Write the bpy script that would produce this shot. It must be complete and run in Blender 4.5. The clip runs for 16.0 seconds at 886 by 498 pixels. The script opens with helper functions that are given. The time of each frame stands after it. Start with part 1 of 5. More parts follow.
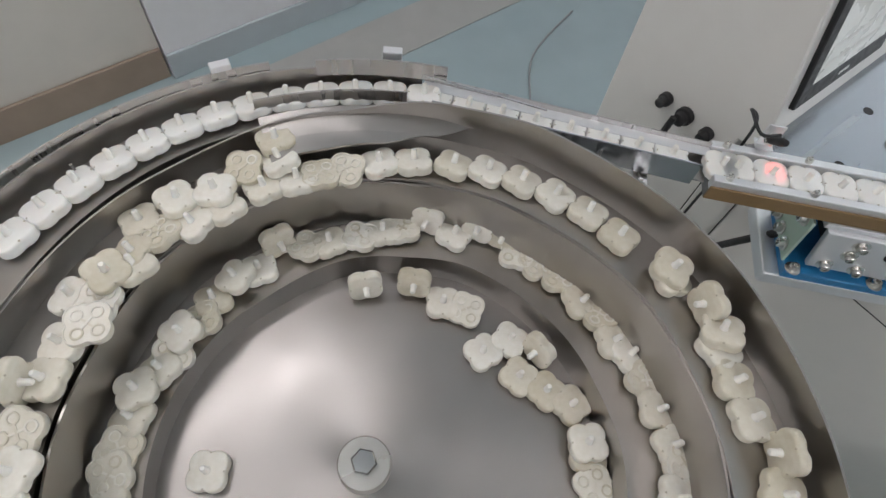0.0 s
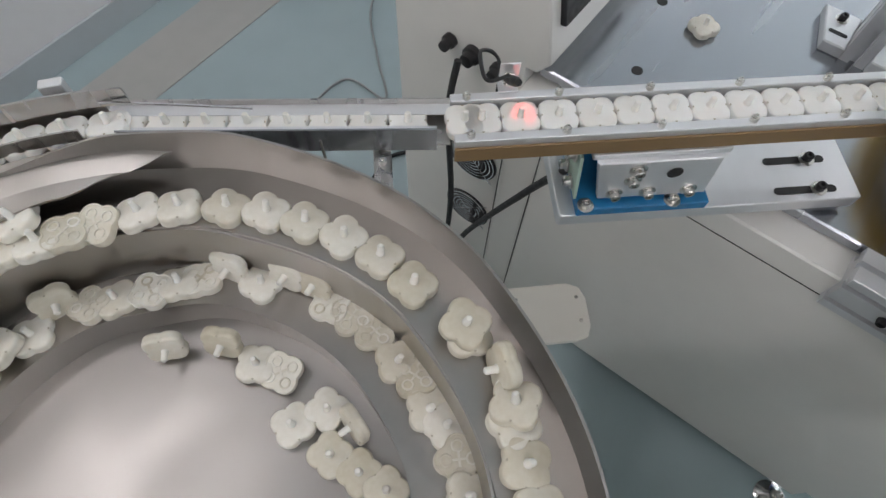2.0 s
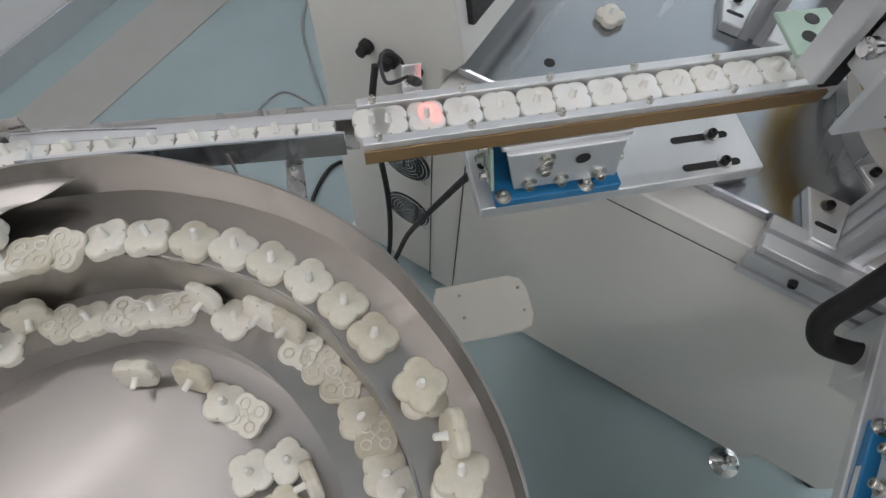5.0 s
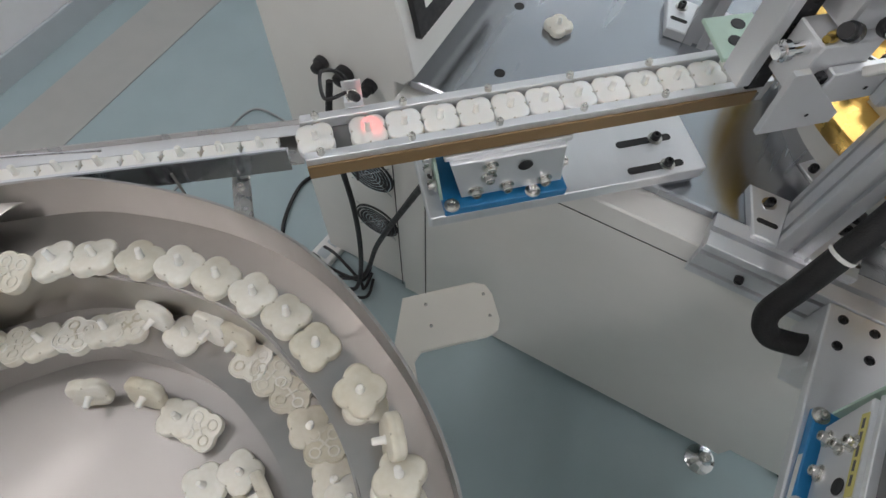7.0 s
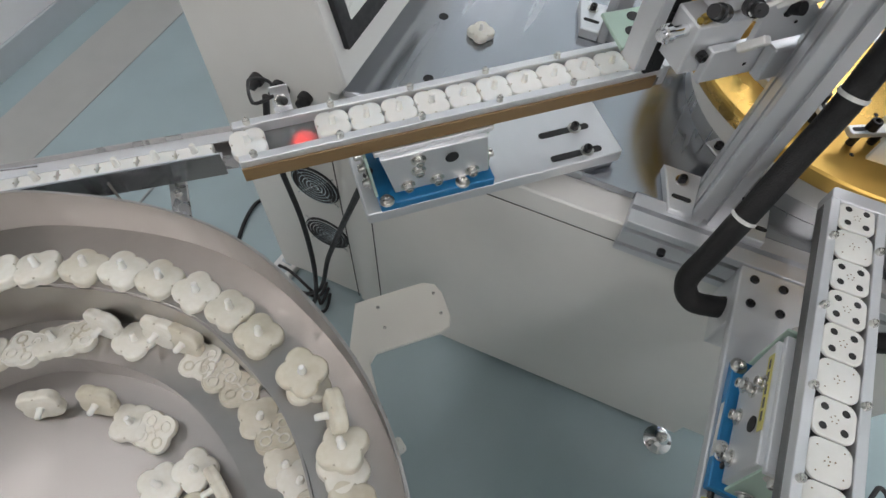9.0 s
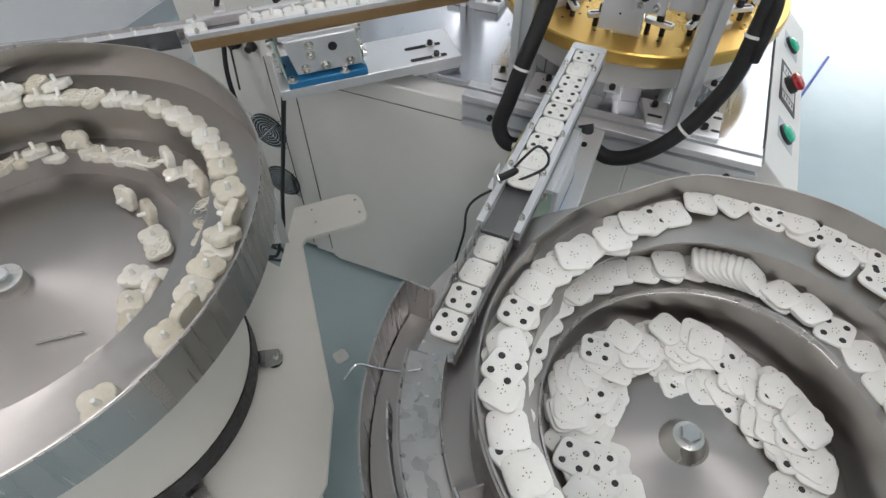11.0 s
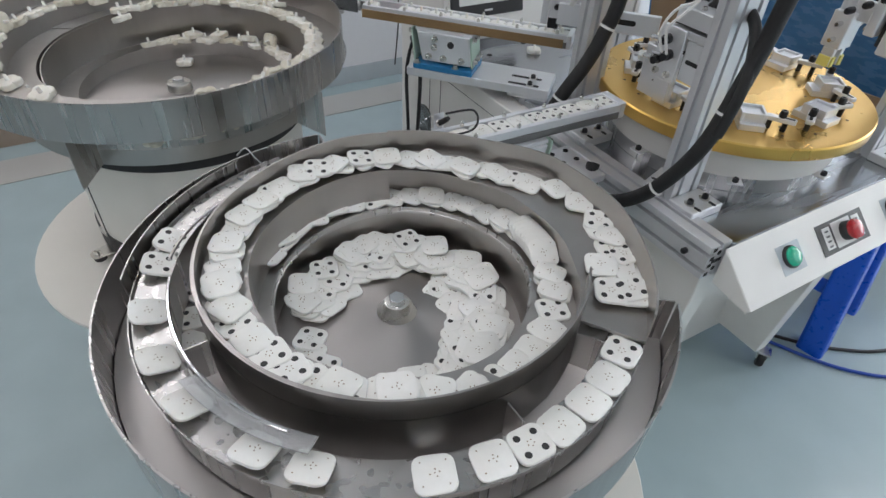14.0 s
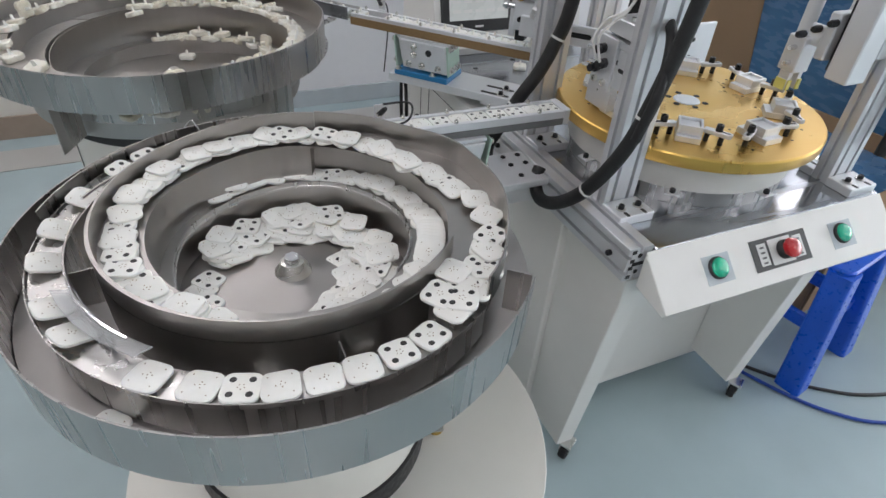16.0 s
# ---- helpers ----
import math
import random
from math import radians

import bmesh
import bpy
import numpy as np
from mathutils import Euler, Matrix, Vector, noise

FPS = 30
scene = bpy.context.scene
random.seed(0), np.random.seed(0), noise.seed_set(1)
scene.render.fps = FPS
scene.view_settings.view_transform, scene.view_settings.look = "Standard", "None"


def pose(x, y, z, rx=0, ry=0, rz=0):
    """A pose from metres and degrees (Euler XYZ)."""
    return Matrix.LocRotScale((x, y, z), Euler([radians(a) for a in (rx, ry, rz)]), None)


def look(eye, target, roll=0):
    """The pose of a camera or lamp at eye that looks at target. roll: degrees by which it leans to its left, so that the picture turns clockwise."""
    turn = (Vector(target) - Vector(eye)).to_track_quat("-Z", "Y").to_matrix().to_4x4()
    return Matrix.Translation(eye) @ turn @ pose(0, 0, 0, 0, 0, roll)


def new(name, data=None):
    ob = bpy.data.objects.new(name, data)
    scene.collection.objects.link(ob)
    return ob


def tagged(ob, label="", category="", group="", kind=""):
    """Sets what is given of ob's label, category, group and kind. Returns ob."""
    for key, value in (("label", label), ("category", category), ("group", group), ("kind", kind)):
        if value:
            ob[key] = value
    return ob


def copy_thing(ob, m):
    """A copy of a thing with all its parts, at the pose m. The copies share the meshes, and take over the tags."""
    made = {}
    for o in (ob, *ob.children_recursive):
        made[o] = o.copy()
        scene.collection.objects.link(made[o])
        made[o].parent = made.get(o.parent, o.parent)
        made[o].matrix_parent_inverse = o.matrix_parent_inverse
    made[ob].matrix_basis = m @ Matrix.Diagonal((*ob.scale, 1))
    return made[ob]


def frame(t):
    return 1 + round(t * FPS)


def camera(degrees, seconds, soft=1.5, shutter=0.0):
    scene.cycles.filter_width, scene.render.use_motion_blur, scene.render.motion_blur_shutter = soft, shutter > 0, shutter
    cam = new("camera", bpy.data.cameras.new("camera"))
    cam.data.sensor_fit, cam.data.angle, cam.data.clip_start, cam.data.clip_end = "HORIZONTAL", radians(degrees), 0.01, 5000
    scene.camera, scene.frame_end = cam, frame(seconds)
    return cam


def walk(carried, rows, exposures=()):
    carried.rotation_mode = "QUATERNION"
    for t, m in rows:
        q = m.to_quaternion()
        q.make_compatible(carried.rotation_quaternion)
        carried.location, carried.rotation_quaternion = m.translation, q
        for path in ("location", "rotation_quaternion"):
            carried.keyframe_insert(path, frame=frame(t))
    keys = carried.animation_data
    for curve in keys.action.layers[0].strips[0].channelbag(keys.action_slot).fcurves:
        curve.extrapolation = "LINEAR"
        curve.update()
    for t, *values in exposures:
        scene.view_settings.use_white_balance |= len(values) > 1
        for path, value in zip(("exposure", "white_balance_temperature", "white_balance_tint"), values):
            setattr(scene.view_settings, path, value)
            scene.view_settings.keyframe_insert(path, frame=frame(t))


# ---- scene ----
cam = camera(74.6, 16.0)
PATH = [
    (0, (-0.302, -0.544, 1.533), (-0.344, 0.475, -0.188), 9.1),
    (0.5, (-0.301, -0.489, 1.541), (-0.336, 0.514, -0.189), 9.1),
    (1, (-0.193, -0.434, 1.51), (-0.202, 0.523, -0.246), 4.7),
    (1.5, (-0.094, -0.418, 1.504), (-0.047, 0.481, -0.282), 1.6),
    (2, (-0.065, -0.43, 1.503), (0.041, 0.443, -0.293), 2.4),
    (2.5, (-0.049, -0.436, 1.506), (0.098, 0.427, -0.293), 3.1),
    (3, (-0.041, -0.433, 1.507), (0.135, 0.431, -0.288), 3.5),
    (3.5, (-0.03, -0.433, 1.51), (0.168, 0.431, -0.283), 3.8),
    (4, (-0.023, -0.437, 1.511), (0.191, 0.429, -0.279), 4.0),
    (6.5, (0.021, -0.463, 1.523), (0.243, 0.419, -0.259), 3.0),
    (7, (0.037, -0.467, 1.528), (0.288, 0.426, -0.244), 3.0),
    (7.5, (0.04, -0.467, 1.529), (0.337, 0.427, -0.235), 3.8),
    (8, (0.048, -0.476, 1.536), (0.381, 0.42, -0.221), 4.2),
    (8.5, (0.051, -0.487, 1.537), (0.408, 0.417, -0.211), 4.6),
    (9, (0.059, -0.533, 1.544), (0.438, 0.396, -0.186), 4.3),
    (9.5, (0.036, -0.685, 1.563), (0.496, 0.332, -0.096), 2.6),
    (10, (0.043, -0.824, 1.581), (0.552, 0.225, -0.044), 1.2),
    (12.5, (0.376, -1.52, 1.571), (0.385, -0.052, 0.213), 0.0),
    (13, (0.513, -1.526, 1.553), (0.376, -0.024, 0.239), 1.7),
    (13.5, (0.65, -1.532, 1.525), (0.317, -0.047, 0.227), 3.3),
    (14, (0.693, -1.561, 1.52), (0.265, -0.091, 0.234), 3.1),
    (14.5, (0.695, -1.62, 1.515), (0.243, -0.144, 0.243), 2.4),
    (15, (0.755, -1.634, 1.52), (0.275, -0.154, 0.263), 1.6),
    (15.5, (0.86, -1.588, 1.504), (0.327, -0.101, 0.276), 3.2),
    (16, (0.952, -1.57, 1.498), (0.348, -0.099, 0.285), 4.0),
]
walk(cam, [(t, look(eye, target, roll)) for t, eye, target, roll in PATH],
     [(0.0, 0.30, 6750, 12), (8.5, 0.35, 6750, 11), (9.6, 0.55, 6750, 11), (10.2, 0.55, 6750, 11), (13.0, 0.27, 6450, 11), (16.0, 0.40, 6600, 13)])

# ---- world, lamps, exposure ----
world = bpy.data.worlds.new("world")
scene.world = world
world.use_nodes = True
world.node_tree.nodes["Background"].inputs[0].default_value = (0.9, 0.95, 1.0, 1)
world.node_tree.nodes["Background"].inputs[1].default_value = 0.25
MACH = 48.16                      # heading of the machine and the room
ROOM = pose(0, 0, 0, 0, 0, MACH)  # x: along the machine's front, y: towards its back


# ---- materials ----
def mat(name, color, rough=0.5, metal=0.0, vary=0.12, scale=30.0, bump=0.0, stretch=(1, 1, 1), glow=0.0, rvary=0.1, trans=0.0, coat=0.0, rand=0.0, tint=None, brushed=0.0, soft=0.0):
    m = bpy.data.materials.new(name)
    m.use_nodes = True
    nt = m.node_tree
    b = nt.nodes["Principled BSDF"]
    N, L = nt.nodes.new, nt.links.new
    tc = N("ShaderNodeTexCoord")
    mp = N("ShaderNodeMapping")
    mp.inputs["Scale"].default_value = stretch
    L(tc.outputs["Object"], mp.inputs["Vector"])
    n1 = N("ShaderNodeTexNoise")
    n1.inputs["Scale"].default_value, n1.inputs["Detail"].default_value = scale, (1.5 if brushed else 5)
    n2 = N("ShaderNodeTexNoise")
    n2.inputs["Scale"].default_value, n2.inputs["Detail"].default_value = max(scale / 12, 1.5), 3
    L(mp.outputs[0], n1.inputs["Vector"])
    L(tc.outputs["Object"], n2.inputs["Vector"])
    mix = N("ShaderNodeMath")
    mix.operation = "ADD"
    L(n1.outputs["Fac"], mix.inputs[0])
    L(n2.outputs["Fac"], mix.inputs[1])
    fac = mix.outputs[0]
    if rand:
        oi = N("ShaderNodeObjectInfo")
        ma = N("ShaderNodeMath")
        ma.operation = "MULTIPLY_ADD"
        L(oi.outputs["Random"], ma.inputs[0])
        ma.inputs[1].default_value = rand
        L(fac, ma.inputs[2])
        fac = ma.outputs[0]
    ramp = N("ShaderNodeMapRange")
    ramp.inputs["From Min"].default_value, ramp.inputs["From Max"].default_value = 0.6, 1.4 + rand
    L(fac, ramp.inputs["Value"])
    cm = N("ShaderNodeMix")
    cm.data_type = "RGBA"
    lo = [c * (1 - vary) for c in color] if tint is None else tint
    hi = [min(1, c * (1 + vary * 0.6)) for c in color]
    cm.inputs["A"].default_value, cm.inputs["B"].default_value = (*lo, 1), (*hi, 1)
    L(ramp.outputs[0], cm.inputs["Factor"])
    L(cm.outputs["Result"], b.inputs["Base Color"])
    rr = N("ShaderNodeMapRange")
    rr.inputs["From Min"].default_value, rr.inputs["From Max"].default_value = 0.35, 0.65
    rr.inputs["To Min"].default_value, rr.inputs["To Max"].default_value = max(0.02, rough - rvary), min(1, rough + rvary)
    L(n1.outputs["Fac"], rr.inputs["Value"])
    L(rr.outputs[0], b.inputs["Roughness"])
    b.inputs["Metallic"].default_value = metal
    b.inputs["Transmission Weight"].default_value = trans
    b.inputs["Coat Weight"].default_value = coat
    if bump:
        bp = N("ShaderNodeBump")
        bp.inputs["Strength"].default_value, bp.inputs["Distance"].default_value = bump, 0.002
        L(n1.outputs["Fac"], bp.inputs["Height"])
        L(bp.outputs[0], b.inputs["Normal"])
    if soft:
        b.inputs["Subsurface Weight"].default_value, b.inputs["Subsurface Scale"].default_value = soft, 0.004
        b.inputs["Subsurface Radius"].default_value = (1.0, 0.9, 0.8)
    if brushed:
        tg = N("ShaderNodeTangent")
        tg.direction_type, tg.axis = "RADIAL", "Z"
        b.inputs["Anisotropic"].default_value = brushed
        L(tg.outputs[0], b.inputs["Tangent"])
    if glow:
        b.inputs["Emission Color"].default_value, b.inputs["Emission Strength"].default_value = (*color, 1), glow
    return m


# STEEL and SATIN: vertical streaks in the colour imitate smeared reflections.
STEEL = mat("brushed_steel", (0.51, 0.497, 0.484), 0.30, 1.0, 0.05, 10, 0.0, (7, 7, 0.22), rvary=0.05, brushed=0.65)
SATIN = mat("satin_track_steel", (0.45, 0.431, 0.412), 0.34, 1.0, 0.06, 10, 0.0, (6, 6, 0.3), rvary=0.045, brushed=0.55)
STEEL_FLOOR = mat("bowl_floor_steel", (0.45, 0.428, 0.412), 0.42, 1.0, 0.08, 14, 0.0, rvary=0.04, brushed=0.78)
STEEL_SHINY = mat("ground_table_steel", (0.44, 0.46, 0.49), 0.22, 1.0, 0.05, 6, 0.0, (0.5, 5, 1), rvary=0.07)
ALU = mat("milled_aluminium", (0.78, 0.79, 0.81), 0.40, 0.65, 0.05, 12, 0.0, (4, 1, 1), rvary=0.07)
ALU_ANOD = mat("anodised_profile", (0.68, 0.69, 0.71), 0.40, 0.6, 0.04, 12, 0.0, (1, 1, 0.1), rvary=0.05)
ZINC = mat("zinc_screw", (0.66, 0.65, 0.62), 0.28, 1.0, 0.04, 14, rvary=0.04)
BLACKOX = mat("black_oxide", (0.025, 0.025, 0.028), 0.38, 0.4, 0.3, 150, rvary=0.12)
RUBBER = mat("black_rubber", (0.022, 0.022, 0.024), 0.55, 0.0, 0.3, 90, 0.05)
# Black for dark parts and seams; flat slot and hole pieces wear it as shade.
DARK = mat("black_and_hole_shade", (0.03, 0.03, 0.032), 0.6, 0.3, 0.2, 60)
BRAID = mat("braided_sleeve", (0.010, 0.010, 0.011), 0.55, 0.0, 0.6, 420, 0.5, (1, 1, 1))
WHITE = mat("white_powder_coat", (0.80, 0.79, 0.76), 0.40, 0.0, 0.03, 20, 0.0, rvary=0.05)
CREAM = mat("warm_white_enamel", (0.78, 0.76, 0.70), 0.34, 0.0, 0.03, 16, 0.0, rvary=0.05)
IVORY = mat("ivory_plastic", (0.88, 0.87, 0.82), 0.42, 0.0, 0.10, 130, 0.06, rvary=0.08, rand=1.2, tint=(0.60, 0.55, 0.42), soft=0.35)
# Whiter copy of the ivory plastic, with strong light put into its colour.
LIT_IVORY = mat("lit_ivory_plastic", (0.90, 0.90, 0.88), 0.38, 0.0, 0.05, 130, 0.04, rvary=0.08, rand=0.8, tint=(0.84, 0.83, 0.79), soft=0.45)
STEMW = mat("pale_stem_plastic", (0.88, 0.87, 0.82), 0.42, 0.0, 0.05, 130, 0.03, rvary=0.08, soft=0.35)
TILEW = mat("white_plastic", (0.84, 0.84, 0.81), 0.36, 0.0, 0.06, 140, 0.05, rvary=0.08, rand=0.8, tint=(0.77, 0.77, 0.72), soft=0.25)
PIP = mat("black_pip", (0.03, 0.03, 0.03), 0.45, 0.0, 0.3, 200)
GOLD = mat("gold_anodised_plate", (0.70, 0.44, 0.115), 0.30, 0.85, 0.04, 9, 0.0, rvary=0.07)
BLUE = mat("blue_painted_base", (0.02, 0.20, 0.44), 0.4, 0.0, 0.12, 80, 0.03)
BAKE = mat("brown_phenolic_strip", (0.26, 0.165, 0.075), 0.45, 0.0, 0.25, 60, 0.04, (1, 12, 12))
FLOORM = mat("epoxy_floor", (0.39, 0.488, 0.512), 0.23, 0.0, 0.07, 6, 0.0, rvary=0.03)
WALLM = mat("white_wall_paint", (0.84, 0.84, 0.86), 0.7, 0.0, 0.03, 25, 0.03)
WALLC = mat("cream_wall_paint", (0.72, 0.68, 0.62), 0.6, 0.0, 0.06, 12, 0.03)
SKIRT = mat("grey_skirting", (0.50, 0.55, 0.58), 0.5, 0.0, 0.06, 18, 0.03)
SKIRTB = mat("brown_skirting", (0.36, 0.28, 0.22), 0.5, 0.0, 0.15, 14, 0.03)
BROWNBAND = mat("grey_brown_floor_line", (0.45, 0.45, 0.43), 0.4, 0.0, 0.08, 12, 0.03)
# For walls out of view; this white is chosen for its fill light.
WALLF = mat("bounce_wall_white", (0.78, 0.77, 0.75), 0.7, 0.0, 0.05, 8)
CEIL = mat("ceiling_white", (0.8, 0.8, 0.8), 0.8, 0.0, 0.02, 20)
LIGHT = mat("light_diffuser", (0.985, 0.965, 1.0), 0.5, glow=8.0, vary=0.0)
DAYLIGHT = mat("daylight_pane", (0.90, 0.96, 1.0), 0.4, glow=5.0, vary=0.0)
GREEN = mat("green_button_lens", (0.0, 0.50, 0.29), 0.22, 0.0, 0.08, 60, coat=0.5)
RED = mat("red_button_cap", (0.50, 0.006, 0.012), 0.2, 0.0, 0.08, 60, coat=0.5)
CLEAR = mat("clear_acrylic", (0.92, 0.94, 0.95), 0.12, 0.0, 0.02, 50, trans=0.75)
CARD = mat("brown_cardboard", (0.33, 0.21, 0.12), 0.75, 0.0, 0.12, 35, 0.08, (1, 1, 14))
FILM = mat("blue_plastic_film", (0.08, 0.20, 0.38), 0.25, 0.0, 0.3, 9, 0.5, (1, 1, 3))
STOOL = mat("blue_stool_plastic", (0.005, 0.10, 0.62), 0.35, 0.0, 0.1, 60)
SCREENW = mat("lit_screen", (0.58, 0.60, 0.58), 0.3, glow=0.15, vary=0.02)
LABELY = mat("yellow_label", (0.68, 0.62, 0.22), 0.5, 0.0, 0.05, 90)
LABELB = mat("label_print", (0.10, 0.10, 0.10), 0.6, 0.0, 0.1, 90)
LABELW = mat("pale_label", (0.72, 0.72, 0.70), 0.5, 0.0, 0.05, 90)
YELLOW = mat("yellow_gripper_pad", (0.72, 0.66, 0.18), 0.5, 0.0, 0.1, 90)
BRASS = mat("brass_fitting", (0.60, 0.42, 0.12), 0.3, 1.0, 0.1, 80)
TUBEW = mat("white_air_tube", (0.78, 0.78, 0.76), 0.35, 0.0, 0.03, 90, coat=0.3)
GREYCABLE = mat("grey_cable", (0.33, 0.35, 0.35), 0.5, 0.0, 0.1, 80)
BLUECABLE = mat("blue_cable", (0.01, 0.06, 0.35), 0.45, 0.0, 0.1, 80)
MINT = mat("mint_spring_plate", (0.50, 0.66, 0.56), 0.45, 0.1, 0.06, 80)
CHROME = mat("chrome", (0.75, 0.75, 0.76), 0.12, 1.0, 0.05, 60)


# ---- mesh helpers ----
def link(name, bm, material, parent=None, label="", smooth=False):
    me = bpy.data.meshes.new(name)
    bmesh.ops.recalc_face_normals(bm, faces=bm.faces)
    bm.to_mesh(me)
    bm.free()
    if smooth:
        for p in me.polygons:
            p.use_smooth = True
        me.set_sharp_from_angle(angle=radians(38))
    me.materials.append(material)
    ob = new(name, me)
    if parent:
        ob.parent = parent
    if label:
        tagged(ob, label)
    return ob


def part(name, bm, material, parent, label="", smooth=False):
    return link(name, bm, material, parent, label, smooth)


def thing(name, label, category, m=None, group="", kind=""):
    ob = new(name)
    ob.empty_display_size = 0.05
    if m is not None:
        ob.matrix_basis = m
    return tagged(ob, label, category, group, kind)


def box(x0, x1, y0, y1, z0, z1, bev=0.0015, seg=1):
    bm = bmesh.new()
    bmesh.ops.create_cube(bm, size=1, matrix=Matrix.LocRotScale(((x0 + x1) / 2, (y0 + y1) / 2, (z0 + z1) / 2), None, (abs(x1 - x0), abs(y1 - y0), abs(z1 - z0))))
    if bev:
        bmesh.ops.bevel(bm, geom=list(bm.edges), offset=bev, segments=seg, profile=0.5, affect="EDGES")
    return bm


def prism(outline, z0, z1, bev=0.0, m=None, seg=1):
    bm = bmesh.new()
    f = bm.faces.new([bm.verts.new((x, y, z0)) for x, y in outline])
    ext = bmesh.ops.extrude_face_region(bm, geom=[f])
    bmesh.ops.translate(bm, verts=[v for v in ext["geom"] if isinstance(v, bmesh.types.BMVert)], vec=(0, 0, z1 - z0))
    if bev:
        bm.normal_update()
        es = [e for e in bm.edges if abs(e.verts[0].co.z - e.verts[1].co.z) < 1e-7]
        bmesh.ops.bevel(bm, geom=es, offset=bev, segments=seg, profile=0.5, affect="EDGES")
    if m is not None:
        bm.transform(m)
    return bm


def rounded(w, h, r, n=4, cx=0, cy=0):
    pts = []
    for sx, sy, a0 in ((1, 1, 0), (-1, 1, 90), (-1, -1, 180), (1, -1, 270)):
        for i in range(n + 1):
            a = radians(a0 + 90 * i / n)
            pts.append((cx + sx * (w / 2 - r) + r * math.cos(a), cy + sy * (h / 2 - r) + r * math.sin(a)))
    return pts


def disc(r, n=24, cx=0, cy=0):
    return [(cx + r * math.cos(2 * math.pi * i / n), cy + r * math.sin(2 * math.pi * i / n)) for i in range(n)]


def lathe(profile, n=64, a0=0.0, a1=360.0, m=None, closed=False):
    """Turns a profile of (r, z) about z, from a0 to a1 degrees."""
    bm = bmesh.new()
    full = abs(a1 - a0) >= 359.9
    rings = []
    for i in range(n if full else n + 1):
        a = radians(a0 + (a1 - a0) * i / n)
        rings.append([bm.verts.new((r * math.cos(a), r * math.sin(a), z)) for r, z in profile])
    for i in range(n):
        p, q = rings[i], rings[(i + 1) % len(rings)]
        for j in range(len(profile) if closed else len(profile) - 1):
            k = (j + 1) % len(profile)
            bm.faces.new((p[j], q[j], q[k], p[k]))
    if closed and not full:
        bm.faces.new(rings[0])
        bm.faces.new(rings[-1])
    bmesh.ops.remove_doubles(bm, verts=bm.verts, dist=1e-6)
    if m is not None:
        bm.transform(m)
    return bm


def sweep(path, r, n=8, closed=False, caps=True, profile=None):
    """A tube, or another profile of (across, up), along a path of points."""
    bm = bmesh.new()
    pts = [Vector(p) for p in path]
    rings = []
    side = None
    for i, p in enumerate(pts):
        a, b = pts[max(i - 1, 0)], pts[min(i + 1, len(pts) - 1)]
        if closed:
            a, b = pts[i - 1], pts[(i + 1) % len(pts)]
        d = (b - a).normalized()
        if side is None:
            side = d.cross(Vector((0, 0, 1)))
            if side.length < 0.1:
                side = d.cross(Vector((0, 1, 0)))
        side = (side - d * side.dot(d)).normalized()
        up = side.cross(d)
        prof = profile or [(r * math.cos(2 * math.pi * k / n), r * math.sin(2 * math.pi * k / n)) for k in range(n)]
        rings.append([bm.verts.new(p + side * x + up * y) for x, y in prof])
    k = len(rings[0])
    for i in range(len(rings) - (0 if closed else 1)):
        p, q = rings[i], rings[(i + 1) % len(rings)]
        for j in range(k):
            bm.faces.new((p[j], p[(j + 1) % k], q[(j + 1) % k], q[j]))
    if caps and not closed:
        bm.faces.new(rings[0])
        bm.faces.new(rings[-1])
    return bm


def curve(points, n=8):
    """A smooth path through the points."""
    P = [Vector(p) for p in points]
    out = []
    for i in range(len(P) - 1):
        p0, p1, p2, p3 = P[max(i - 1, 0)], P[i], P[i + 1], P[min(i + 2, len(P) - 1)]
        for k in range(n):
            t = k / n
            out.append(0.5 * (2 * p1 + (p2 - p0) * t + (2 * p0 - 5 * p1 + 4 * p2 - p3) * t * t + (3 * p1 - p0 - 3 * p2 + p3) * t ** 3))
    return out + [P[-1]]


def join(*bms):
    out = bmesh.new()
    for b in bms:
        me = bpy.data.meshes.new("tmp")
        b.to_mesh(me)
        b.free()
        out.from_mesh(me)
        bpy.data.meshes.remove(me)
    return out


def at(bm, m):
    bm.transform(m)
    return bm


def lerp_rows(rows, s):
    """Values between rows of (s, a, b, ...), eased."""
    for p, q in zip(rows, rows[1:]):
        if s <= q[0]:
            f = min(max((s - p[0]) / (q[0] - p[0]), 0), 1)
            f = f * f * (3 - 2 * f)
            return [a + (b - a) * f for a, b in zip(p[1:], q[1:])]
    return list(rows[-1][1:])


# screws: built once, shared
def screw_mesh(r, h, socket=True):
    n = 12
    bm = lathe([(0, 0), (r, 0), (r, h * 0.85), (r * 0.88, h), (r * 0.5, h), (r * 0.5, h * 0.45), (0, h * 0.45)], n)
    me = bpy.data.meshes.new("screw")
    bm.to_mesh(me)
    bm.free()
    return me


SCREW_S = screw_mesh(0.0045, 0.006)
SCREW_S.materials.append(ZINC)
SCREW_M = screw_mesh(0.0065, 0.008)
SCREW_M.materials.append(ZINC)
SCREW_B = screw_mesh(0.0065, 0.009)
SCREW_B.materials.append(BLACKOX)
bmw = lathe([(0.003, 0), (0.0105, 0), (0.0105, 0.0016), (0.003, 0.0016)], 16)
WASHER = bpy.data.meshes.new("washer")
bmw.to_mesh(WASHER)
bmw.free()
WASHER.materials.append(ZINC)


